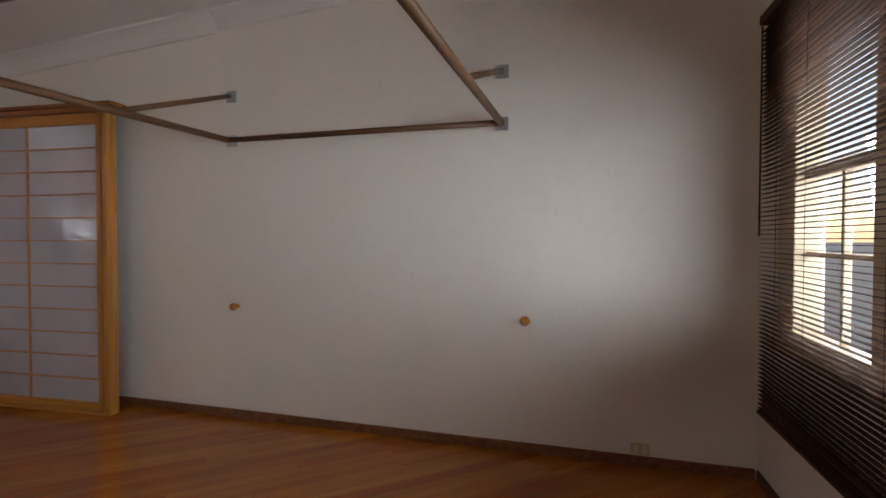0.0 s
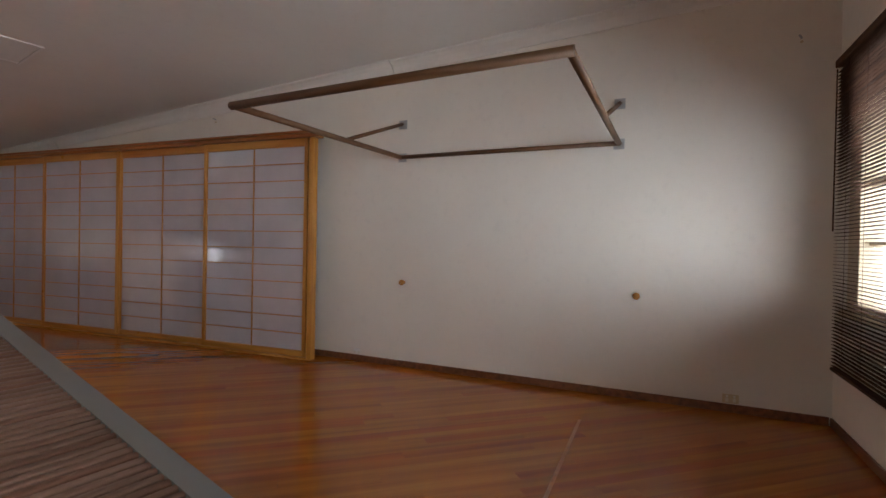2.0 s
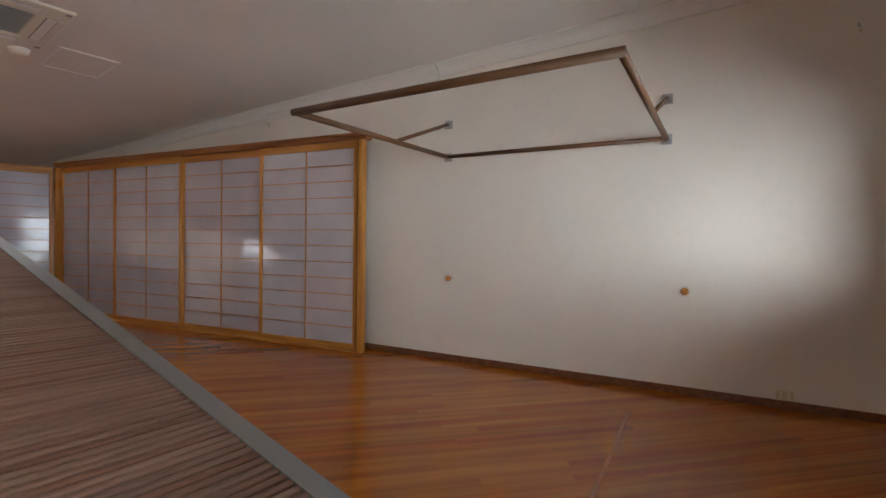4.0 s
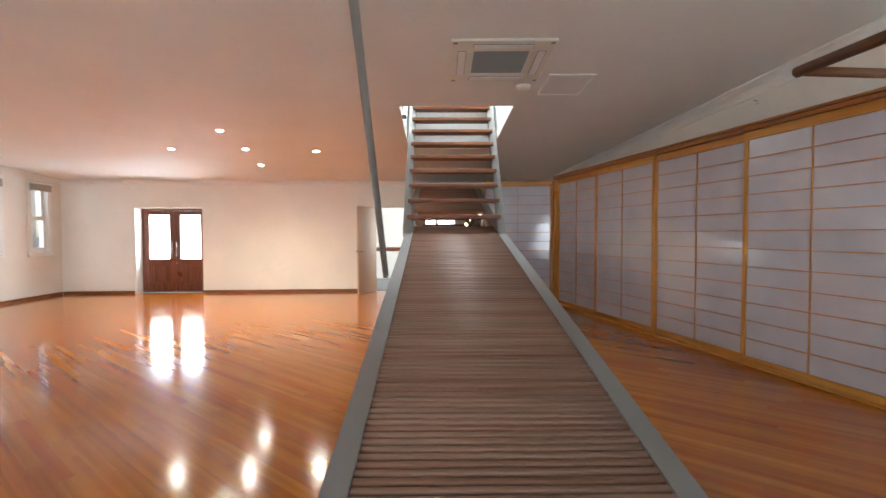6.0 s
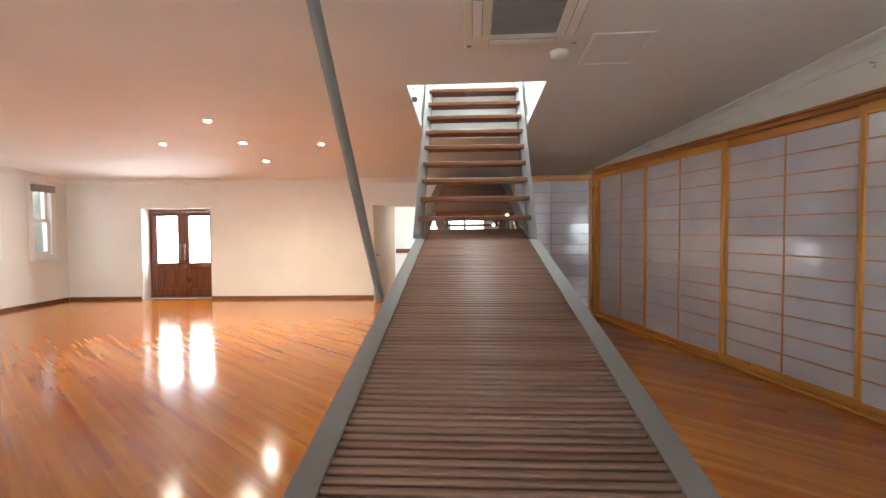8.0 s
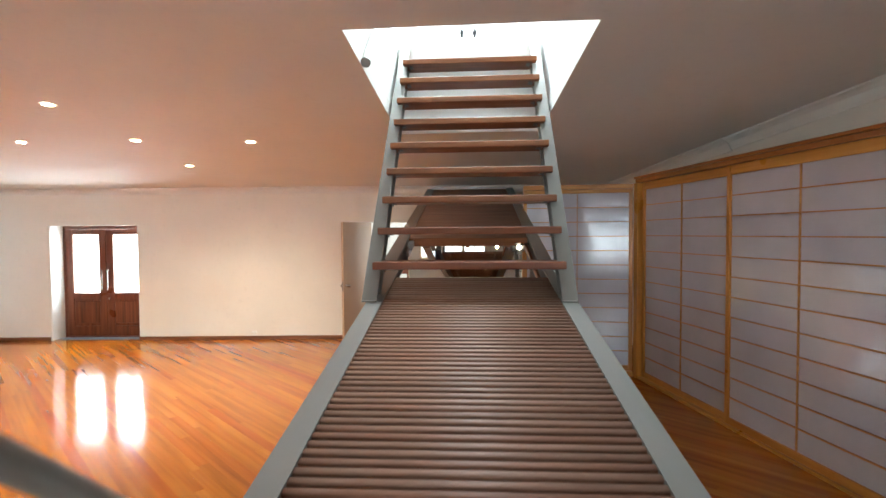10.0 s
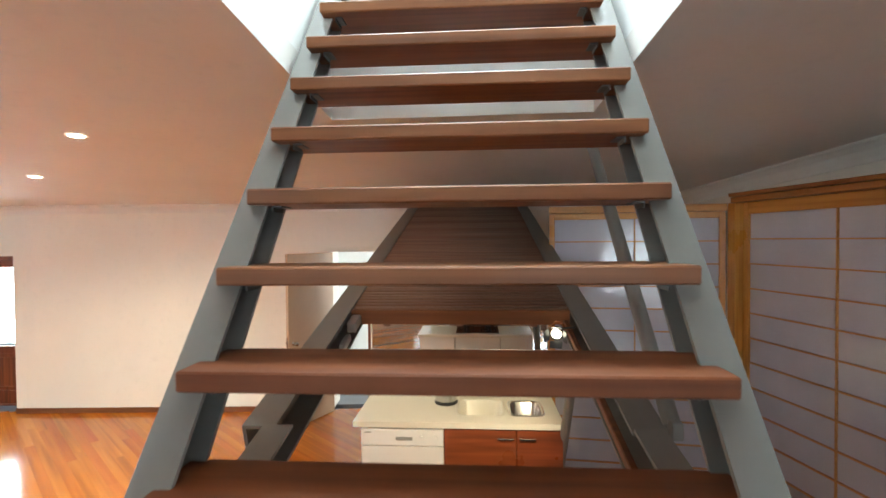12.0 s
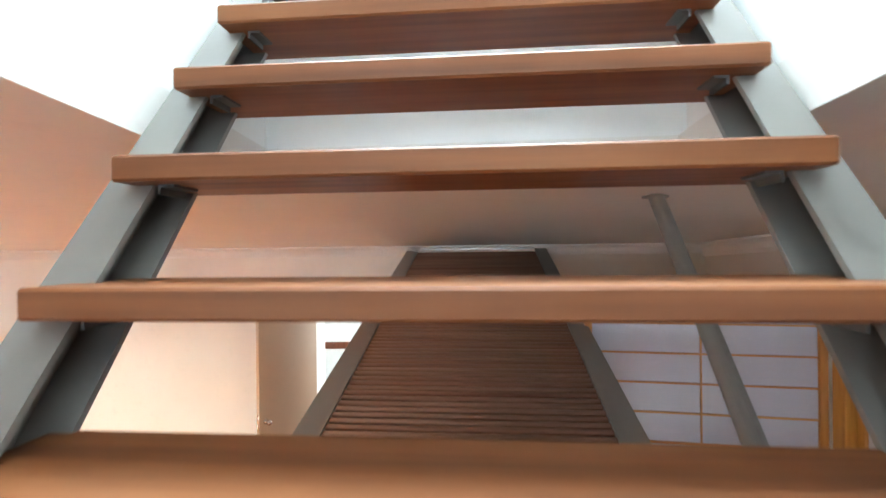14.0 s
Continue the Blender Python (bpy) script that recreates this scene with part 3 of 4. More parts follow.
part("shaft", boxes([(0.001, 0.055, -0.035, 0.060, 0.001, SHOJI_TOP)], 0.005), SHOJI, post)
KP0, KP1 = Vector((0.70, 10.50, 0)), Vector((2.06, 10.36, 0))
KPL = (KP1 - KP0).length
KPM = Matrix.Translation(KP0) @ Matrix.Rotation(math.atan2(KP1.y - KP0.y, KP1.x - KP0.x), 4, "Z")
post = thing("shoji_post", SCREEN @ Matrix.Translation((0, 0, 0)), "honey timber corner post between two shoji screens", "post", "shoji posts")
part("shaft", boxes([(-0.085, -0.002, -0.045, 0.09, 0.001, SHOJI_TOP)], 0.005), SHOJI, post)
shoji_panel(KPM, KPL, 0.07, 2.39, "shoji panel with honey timber lattice standing beside the kitchen", lead=0.05)
head = thing("shoji_head_track", KPM, "honey timber head rail over the kitchen shoji panel", "track")
part("beam", boxes([(0, KPL, -0.045, 0.05, 2.392, 2.45)], 0.004), SHOJI_RAIL, head)
foot = thing("shoji_floor_track", KPM, "pale timber sill under the kitchen shoji panel", "track")
part("sill", boxes([(0, KPL, -0.05, 0.05, 0.001, 0.068)], 0.004), SHOJI_RAIL, foot)


# ---- windows and doors ----
def sash_window(v0, v1, name):
    w = v1 - v0
    ob = tagged(new(name), "white painted double-hung sash window in daylight", kind="structure")
    ob.matrix_basis = REAR @ Matrix.Translation((U0, v0, 0))
    fr = boxes([(-0.14, 0.02, -0.0, 0.05, WZ0, WZ1), (-0.14, 0.02, w - 0.05, w, WZ0, WZ1), (-0.14, 0.02, 0.05, w - 0.05, WZ1 - 0.05, WZ1), (-0.14, 0.02, 0.05, w - 0.05, WZ0, WZ0 + 0.05)], 0.004)
    part("window_frame", fr, WHITE, ob)
    part("architrave", boxes([(0.001, 0.022, -0.07, -0.001, WZ0 - 0.03, WZ1 + 0.07), (0.001, 0.022, w + 0.001, w + 0.07, WZ0 - 0.03, WZ1 + 0.07), (0.001, 0.022, -0.001, w + 0.001, WZ1 + 0.001, WZ1 + 0.07)], 0.004), WHITE, ob)
    part("window_sill", boxes([(0.001, 0.06, -0.09, w + 0.09, WZ0 - 0.065, WZ0 - 0.032)], 0.006), WHITE, ob)
    mid = (WZ0 + WZ1) / 2
    for z0, z1, x in ((WZ0 + 0.05, mid + 0.025, -0.05), (mid - 0.025, WZ1 - 0.05, -0.09)):
        s = part("sash", boxes([(x - 0.018, x + 0.018, 0.05, 0.122, z0, z1), (x - 0.018, x + 0.018, w - 0.122, w - 0.05, z0, z1), (x - 0.018, x + 0.018, 0.122, w - 0.122, z0, z0 + 0.075), (x - 0.018, x + 0.018, 0.122, w - 0.122, z1 - 0.06, z1)], 0.003), WHITE, ob)
        p = part("pane", boxes([(x - 0.002, x + 0.002, 0.10, w - 0.10, z0 + 0.05, z1 - 0.045)]), GLASS, s, "clear glass")
        p.visible_shadow = False
    part("latch", boxes([(-0.03, -0.005, w / 2 - 0.04, w / 2 + 0.04, mid + 0.026, mid + 0.045)], 0.004), GALV, ob)
    bl = thing("roller_blind", REAR @ Matrix.Translation((U0, v0, WZ1)), "rolled-up grey fabric blind at the head of a sash window", "blind", "rolled blinds")
    part("roll", tube(bmesh.new(), (0.045, -0.03, 0.02), (0.045, w + 0.03, 0.02), 0.033), WHITE, bl)
    part("cloth", boxes([(0.030, 0.062, -0.02, w + 0.02, -0.16, -0.008)], 0.008), FABRIC, bl)


for k, (a, b) in enumerate(WIN):
    sash_window(a, b, "window_%d" % (k + 1))
pier = tagged(part("brick_pier", boxes([(-0.55, 0.12, -0.26, 0.06, -0.2, 3.4)]), BRICK), "weathered brick pier outside the window", "brick pier", "piers outside")
pier.matrix_basis = REAR @ Matrix.Translation((U0 - 0.60, 11.50, 0.0))
copy_thing(pier, REAR @ Matrix.Translation((U0 - 0.60, 12.86, 0.0)))

# double door, recessed
dd = tagged(new("door_1"), "closed mahogany double door with frosted glass above solid panels", kind="structure")
dd.matrix_basis = REAR @ Matrix.Translation((D0, V1 + 0.30, 0))
W = D1 - D0
part("door_frame", boxes([(0.0, 0.05, 0.0, 0.10, 0, DZ), (W - 0.05, W, 0.0, 0.10, 0, DZ), (0.05, W - 0.05, 0.0, 0.10, DZ - 0.06, DZ)], 0.004), DOOR, dd)
part("threshold", boxes([(0.05, W - 0.05, -0.02, 0.10, 0.001, 0.02)], 0.004), DOOR, dd)
lw = (W - 0.10) / 2
for k in range(2):
    x = 0.05 + k * lw
    leaf = part("door_leaf", boxes([(x + 0.002, x + 0.128, 0.01, 0.05, 0.02, DZ - 0.062), (x + lw - 0.128, x + lw - 0.002, 0.01, 0.05, 0.02, DZ - 0.062), (x + 0.128, x + lw - 0.128, 0.01, 0.05, DZ - 0.16, DZ - 0.062),
                                    (x + 0.128, x + lw - 0.128, 0.01, 0.05, 0.70, 0.80), (x + 0.128, x + lw - 0.128, 0.01, 0.05, 0.02, 0.20), (x + 0.128, x + lw - 0.128, 0.022, 0.04, 0.20, 0.70)], 0.004), DOOR, dd)
    part("raised_panel", boxes([(x + 0.14, x + lw - 0.14, 0.012, 0.03, 0.25, 0.65)], 0.008), DOOR, leaf)
    p = part("pane", boxes([(x + 0.128, x + lw - 0.128, 0.026, 0.032, 0.80, DZ - 0.16)]), GLASS, leaf, "bright frosted glass")
    p.visible_shadow = False
    hx = x + (lw - 0.05 if k == 0 else 0.05)
    h = tube(bmesh.new(), (hx, -0.035, 0.86), (hx, -0.035, 1.225), 0.011)
    for z in (0.90, 1.185):
        tube(h, (hx, -0.035, z), (hx, 0.01, z), 0.007, seg=8)
    part("pull_handle", h, CHROME, leaf, "brushed steel pull handle")
part("lock", tube(bmesh.new(), (0.05 + lw + 0.05, -0.004, 0.70), (0.05 + lw + 0.05, 0.01, 0.70), 0.018), CHROME, dd)
part("stop_bead", boxes([(-0.0, 0.02, -0.29, -0.001, 0, DZ - 0.001)]), WHITE, dd)

# open flush door to the next room
hinge = REAR @ Vector((E0 + 0.015, V1 - 0.025, 0))
free = Vector((-2.07, 11.73, 0))
dv = free - hinge
leafm = Matrix.Translation(hinge) @ Matrix.Rotation(math.atan2(dv.y, dv.x), 4, "Z")
od = tagged(new("door_2"), "flat cream painted door standing open into the room", kind="structure")
od.matrix_basis = leafm
part("door_leaf", boxes([(0.0, dv.length, -0.02, 0.02, 0.012, 2.035)], 0.003), SHADED_LEAF, od)
for sgn in (-1, 1):
    k = lathe(bmesh.new(), [(0.0, 0.0), (0.024, 0.0), (0.024, 0.006), (0.010, 0.010), (0.010, 0.035), (0.024, 0.045), (0.028, 0.060), (0.018, 0.072), (0.0, 0.074)], 16)
    bmesh.ops.transform(k, matrix=Matrix.Translation((dv.length - 0.07, sgn * 0.02, 1.0)) @ Matrix.Rotation(-sgn * math.pi / 2, 4, "X"), verts=k.verts)
    part("door_handle", k, CHROME, od, smooth=True)
part("lock_plate", boxes([(dv.length - 0.002, dv.length + 0.003, -0.012, 0.012, 0.92, 1.08)]), CHROME, od)
for a, b, z0, z1 in ((E0 - 0.065, E0 - 0.001, 0, 2.10), (E1 + 0.001, E1 + 0.065, 0, 2.10), (E0 - 0.001, E1 + 0.001, 2.041, 2.10)):
    structure("trim_architrave", boxes([(a, b, V1 - 0.02, V1 - 0.001, z0, z1)], 0.004), WALL, REAR, "cream painted door architrave")

# windows in the front wall: the blind one, and two unseen ones added for light


def front_window(name, u0, u1, label, stile=0.05):
    ob = tagged(new(name), label, kind="structure")
    ob.matrix_basis = SIDE @ Matrix.Translation((u0, V0, 0))
    w = u1 - u0
    part("window_frame", boxes([(0, 0.05, -0.13, 0.0, BZ0, BZ1), (w - stile, w, -0.13, 0.0, BZ0, BZ1), (0.05, w - stile, -0.13, 0.0, BZ1 - 0.06, BZ1), (0.05, w - stile, -0.13, 0.0, BZ0, BZ0 + 0.06)], 0.005), FRAMEPINE, ob)
    step = (w - 0.05 - stile) / 3
    for k in range(3):
        a, b = 0.05 + k * step, 0.05 + (k + 1) * step
        if k:
            part("mullion", boxes([(a - 0.05, a + 0.05, -0.13, -0.012, BZ0 + 0.06, BZ1 - 0.06)], 0.005), FRAMEPINE, ob)
        a, b = a + (0.05 if k else 0), b - (0.05 if k < 2 else 0)
        for z, h in ((1.76, 0.028), (1.36, 0.012)):
            part("glazing_bar", boxes([(a, b, -0.10, -0.055, z - h, z + h)], 0.004), FRAMEPINE, ob)
        part("glazing_bar", boxes([((a + b) / 2 - 0.012, (a + b) / 2 + 0.012, -0.095, -0.06, BZ0 + 0.06, 1.732)], 0.004), FRAMEPINE, ob)
        p = part("pane", boxes([(a, b, -0.080, -0.076, BZ0 + 0.06, BZ1 - 0.06)]), GLASS, ob, "clear glass")
        p.visible_shadow = False
    part("window_sill", boxes([(-0.06, w + 0.06, 0.001, 0.028, BZ0 - 0.045, BZ0 - 0.005)], 0.006), FRAMEPINE, ob)


front_window("window_3", *FRONT[2], "honey timber window behind a dark venetian blind", 0.20)
front_window("window_4", *FRONT[1], "honey timber window with three lights")
front_window("window_5", *FRONT[0], "honey timber window with three lights")

BLU, BLW = 1.42, 2.51
blind = thing("venetian_blind", SIDE @ Matrix.Translation((BLU, V0 + 0.046, 0)), "dark brown slatted venetian blind lowered over the window", "blind")
part("head_rail", boxes([(0, BLW, -0.03, 0.03, 2.625, 2.68)], 0.006), BLIND, blind)
for x in (0.02, BLW - 0.05):
    part("wall_bracket", boxes([(x, x + 0.03, -0.045, -0.031, 2.63, 2.675)]), BLIND, blind)
slat_b = None
zz = 0.485
rows_b = 85
for k in range(rows_b):
    z = zz + k * (2.615 - zz) / rows_b
    mm = Matrix.Translation((BLW / 2, 0, z)) @ Matrix.Rotation(radians(2 + random.uniform(-2, 2)), 4, "X")
    if slat_b is None:
        slat_b = part("slat", boxes([(-BLW / 2 + 0.004, BLW / 2 - 0.004, -0.0135, 0.0135, -0.0011, 0.0011)]), BLIND, blind)
        slat_b.matrix_basis = mm
    else:
        share("slat", slat_b.data, blind, mm)
part("bottom_rail", boxes([(0.002, BLW - 0.002, -0.016, 0.016, 0.448, 0.472)], 0.004), BLIND, blind)
for x in (0.18, 0.75, 1.35, 1.95, 2.28):
    part("ladder_cord", tube(bmesh.new(), (x, 0.0145, 0.46), (x, 0.0145, 2.625), 0.0013, seg=6), BLIND, blind)
part("tilt_wand", tube(bmesh.new(), (BLW - 0.06, 0.035, 1.45), (BLW - 0.06, 0.032, 2.60), 0.005, seg=8), BLIND, blind)


# ---- ceiling things ----
def on_ceiling(x, y):
    """A frame on the ceiling whose z is the ceiling's outward normal."""
    zdir = Vector((-0.005, 0.0602, 1)).normalized()
    xdir = Vector((0, 1, 0)).cross(zdir).normalized()
    m = Matrix((xdir, zdir.cross(xdir), zdir)).transposed().to_4x4()
    m.translation = (x, y, ceil_xy(x, y))
    return m


ac = thing("ceiling_cassette", on_ceiling(0.40, 5.50), "white square ceiling air conditioner with a grey grille", "air conditioner")
part("fascia", boxes([(-0.475, 0.475, -0.475, -0.26, -0.024, -0.001), (-0.475, 0.475, 0.26, 0.475, -0.024, -0.001), (-0.475, -0.26, -0.26, 0.26, -0.024, -0.001), (0.26, 0.475, -0.26, 0.26, -0.024, -0.001)], 0.006), LAMINATE, ac)
part("grille_backing", boxes([(-0.26, 0.26, -0.26, 0.26, -0.012, -0.002)]), GREYPLASTIC, ac)
bar = None
for k in range(24):
    mm = Matrix.Translation((0, -0.25 + k * 0.0217, 0))
    if bar is None:
        bar = part("grille_bar", boxes([(-0.255, 0.255, -0.004, 0.004, -0.022, -0.013)]), GREYPLASTIC, ac)
        bar.matrix_basis = mm
    else:
        share("grille_bar", bar.data, ac, mm)
for k in range(4):
    v = part("vane", boxes([(-0.27, 0.27, -0.405, -0.335, -0.032, -0.0275)], 0.002), WHITE, ac)
    slot = part("air_slot", boxes([(-0.275, 0.275, -0.411, -0.329, -0.027, -0.0245)]), GREYPLASTIC, ac, "dark air outlet slot")
    slot.matrix_basis = Matrix.Rotation(k * math.pi / 2, 4, "Z")
    v.matrix_basis = Matrix.Rotation(k * math.pi / 2, 4, "Z")
    c = part("corner_clip", boxes([(-0.455, -0.415, -0.455, -0.415, -0.029, -0.0245)], 0.002), GREYPLASTIC, ac)
    c.matrix_basis = Matrix.Rotation(k * math.pi / 2, 4, "Z")
sd = thing("smoke_detector", on_ceiling(0.755, 6.17), "round cream smoke detector on the ceiling", "smoke detector")
part("base", tube(bmesh.new(), (0, 0, -0.018), (0, 0, -0.001), 0.082, seg=28), LAMINATE, sd)
part("cover", lathe(bmesh.new(), [(0.075, -0.018), (0.071, -0.036), (0.050, -0.052), (0.0, -0.055)]), LAMINATE, sd, smooth=True)
ha = thing("ceiling_hatch", on_ceiling(1.22, 6.14), "flush white access hatch in the ceiling", "hatch")
part("panel", boxes([(-0.22, 0.22, -0.28, 0.28, -0.006, -0.001)], 0.002), CEILING, ha)
part("frame", boxes([(-0.25, -0.225, -0.31, 0.31, -0.011, -0.001), (0.225, 0.25, -0.31, 0.31, -0.011, -0.001), (-0.225, 0.225, -0.31, -0.285, -0.011, -0.001), (-0.225, 0.225, 0.285, 0.31, -0.011, -0.001)], 0.002), WHITE, ha)


def downlight(x, y):
    ob = thing("downlight", on_ceiling(x, y), "round recessed ceiling downlight, switched on", "downlight", "downlights in the ceiling")
    part("trim_ring", lathe(bmesh.new(), [(0.040, -0.002), (0.058, -0.001), (0.060, -0.006), (0.052, -0.010), (0.042, -0.008)]), WHITE, ob, smooth=True)
    part("lens", tube(bmesh.new(), (0, 0, -0.006), (0, 0, -0.001), 0.042, seg=24), BULB, ob, "glowing warm lens")
    d = bpy.data.lights.new("downlight_beam", "SPOT")
    d.energy, d.color, d.spot_size, d.spot_blend, d.shadow_soft_size = 105.0, (1.0, 0.88, 0.71), radians(150), 0.8, 0.06
    lo = new("downlight_beam", d)
    lo.matrix_world = Matrix.Translation((x, y, ceil_xy(x, y) - 0.02))


for x, y in ((-2.347, 9.194), (-3.740, 10.344), (-3.516, 9.024), (-3.419, 7.874), (-4.756, 8.975)):
    downlight(x, y)


# ---- things on the walls ----
def pole_between(name, a, b, r, mat, parent, label=""):
    a, b = Vector(a), Vector(b)
    d = b - a
    bm = tube(bmesh.new(), (0, 0, 0), (d.length, 0, 0), r, seg=20)
    ob = part(name, bm, mat, parent, label)
    for f in ob.data.polygons:
        f.use_smooth = len(f.vertices) == 4
    ob.matrix_basis = Matrix.Translation(a) @ d.to_track_quat("X", "Z").to_matrix().to_4x4()
    return ob


fr = thing("wall_frame", SIDE @ Matrix.Translation((U1, 1.9, 2.21)), "brown timber pole frame cantilevered from the white wall", "wall frame")
WA, WB = (-0.045, 0.744 - 1.9, 0.0), (-0.045, 2.90 - 1.9, 0.0)
OA, OB = (-2.17, 0.807 - 1.9, 0.01), (-2.12, 3.014 - 1.9, -0.01)
pole_between("wall_bar", WA, WB, 0.021, POLE, fr)
pole_between("arm", OA, WA, 0.024, POLE, fr)
pole_between("arm", OB, WB, 0.024, POLE, fr)
pole_between("outer_bar", (OA[0], OA[1] - 0.02, OA[2]), (OB[0], OB[1] + 0.02, OB[2]), 0.027, POLE, fr)
for A, O, f in ((WA, OA, 0.43), (WB, OB, 0.44)):
    A, O = Vector(A), Vector(O)
    hit = A.lerp(O, f)
    top = Vector((-0.03, A.y - 0.0, 0.35))
    pole_between("strut", hit, top, 0.018, POLE, fr)
    for p in (top, A):
        part("flange_plate", boxes([(-0.012, -0.001, p.y - 0.045, p.y + 0.045, p.z - 0.045, p.z + 0.045)], 0.002), GALV, fr, "galvanised flange plate")
        for i in (-1, 1):
            for j in (-1, 1):
                part("screw", tube(bmesh.new(), (-0.016, p.y + i * 0.03, p.z + j * 0.03), (-0.012, p.y + i * 0.03, p.z + j * 0.03), 0.006, seg=8), GALV, fr)


def peg(v, z):
    ob = thing("wall_peg", SIDE @ Matrix.Translation((U1, v, z)) @ Matrix.Rotation(-math.pi / 2, 4, "Y"), "round turned timber peg on the white wall", "peg", "wall pegs")
    part("stem", tube(bmesh.new(), (0, 0, 0.0), (0, 0, 0.045), 0.018), SHOJI, ob)
    part("knob", lathe(bmesh.new(), [(0.0, 0.04), (0.024, 0.041), (0.030, 0.047), (0.030, 0.062), (0.024, 0.069), (0.0, 0.070)]), SHOJI, ob, smooth=True)


peg(2.86, 0.896)
peg(0.575, 0.893)


def power_point(m, label, w=0.115, h=0.072, mat=SOCKET):
    ob = thing("power_point", m, label, "power point", "power points")
    part("plate", boxes([(-w / 2, w / 2, -0.010, -0.001, -h / 2, h / 2)], 0.003), mat, ob)
    for x in (-0.026, 0.026):
        part("switch", boxes([(x - 0.007, x + 0.007, -0.014, -0.0102, 0.012, 0.026)], 0.001), WHITE, ob)
        part("socket", boxes([(x - 0.011, x + 0.011, -0.0112, -0.0102, -0.024, 0.004)]), LAMINATE, ob)


EAST = Matrix.Rotation(-math.pi / 2, 4, "Z")
power_point(SIDE @ Matrix.Translation((U1, -0.143, 0.108)) @ EAST, "cream double power point above the skirting")
power_point(SIDE @ Matrix.Translation((U1, 3.434, 0.102)) @ EAST, "small white power point above the skirting", 0.085, 0.066, WHITE)
power_point(REAR @ Matrix.Translation((-2.73, V1, 0.115)), "white power point low on the cream wall", 0.09, 0.07, WHITE)
disc = tagged(part("ceiling_speaker", lathe(bmesh.new(), [(0.0, -0.004), (0.15, -0.004), (0.16, -0.002), (0.16, 0.0)], 40), WALL), "round cream painted cover plate high on the wall", "cover plate")
disc.matrix_basis = REAR @ Matrix.Translation((-2.80, V1, 2.30)) @ Matrix.Rotation(-math.pi / 2, 4, "X") @ Matrix.Scale(-1, 4, (0, 0, 1))
for v, z in ((-0.553, 2.93), (5.67, 2.86)):
    hookp = thing("picture_hook", SIDE @ Matrix.Translation((U1, v, z)), "bent metal screw and plug in the white wall", "hook", "hooks high on the white wall")
    part("screw", tube(bmesh.new(), (0, 0, 0), (-0.035, 0.02, 0.012), 0.008, seg=8), GALV, hookp)
    part("plug", tube(bmesh.new(), (0, 0.0, -0.03), (-0.014, 0.0, -0.03), 0.010, seg=8), FRAMEPINE, hookp)

mark = tagged(part("adhesive_mark", boxes([(-0.011, 0.011, 0.0, 1.54, 0.0006, 0.0012)]), SHOJI_RAIL), "faint pale line of old tape on the floor boards", "tape mark")
mark.matrix_basis = Matrix.Translation((3.304, 1.312, 0)) @ Matrix.Rotation(1.720, 4, "Z")

# ---- kitchen ----
BX0, BX1, BY0, BY1, BZ = -0.80, 0.685, 9.74, 10.42, 0.90
wallk = tagged(part("kitchen_partition", boxes([(BX0 - 0.015, BX1 - 0.01, BY1 + 0.002, BY1 + 0.10, 0, 1.742)]), LAMINATE), kind="structure")
mirror = tagged(part("mirror", boxes([(BX0 + 0.0, BX1 - 0.02, BY1 - 0.006, BY1, 1.262, 1.738)]), MIRROR), "wide mirror splashback above the kitchen bench", "mirror")
shelf = tagged(part("mirror_ledge", boxes([(BX0 - 0.01, BX1 - 0.012, BY1 - 0.03, BY1, 1.235, 1.26)], 0.004), LAMINATE), "narrow cream ledge below the mirror", "ledge")
trim = tagged(part("corner_strip", boxes([(BX1 - 0.008, BX1 + 0.018, BY1 - 0.01, BY1 + 0.10, 0.905, 1.742)], 0.003), SHOJI), "honey timber strip closing the partition's edge", "trim strip")
trim2 = tagged(part("corner_strip", boxes([(BX0 - 0.037, BX0 - 0.017, BY1 - 0.005, BY1 + 0.10, 0.0, 1.742)], 0.003), DOOR), "dark timber strip closing the partition's edge", "trim strip")

# worktop with two sink cut-outs, as strips round the bowls
S1 = (-0.06, 0.27, 9.885, 10.235)
S2 = (0.335, 0.56, 9.90, 10.20)
items = [(BX0, BX1, BY0, S1[2], BZ - 0.04, BZ), (BX0, S1[0], S1[2], BY1, BZ - 0.04, BZ), (S2[1], BX1, S1[2], BY1, BZ - 0.04, BZ), (S1[1], S2[0], S1[2], BY1, BZ - 0.04, BZ),
         (S1[0], S1[1], S1[3], BY1, BZ - 0.04, BZ), (S2[0], S2[1], S2[3], BY1, BZ - 0.04, BZ), (S2[0], S2[1], S1[2], S2[2], BZ - 0.04, BZ)]
bm = boxes(items)
bmesh.ops.remove_doubles(bm, verts=bm.verts, dist=0.0005)
tagged(part("worktop", bm, LAMINATE), "cream laminate kitchen worktop under a warm lamp", "worktop")


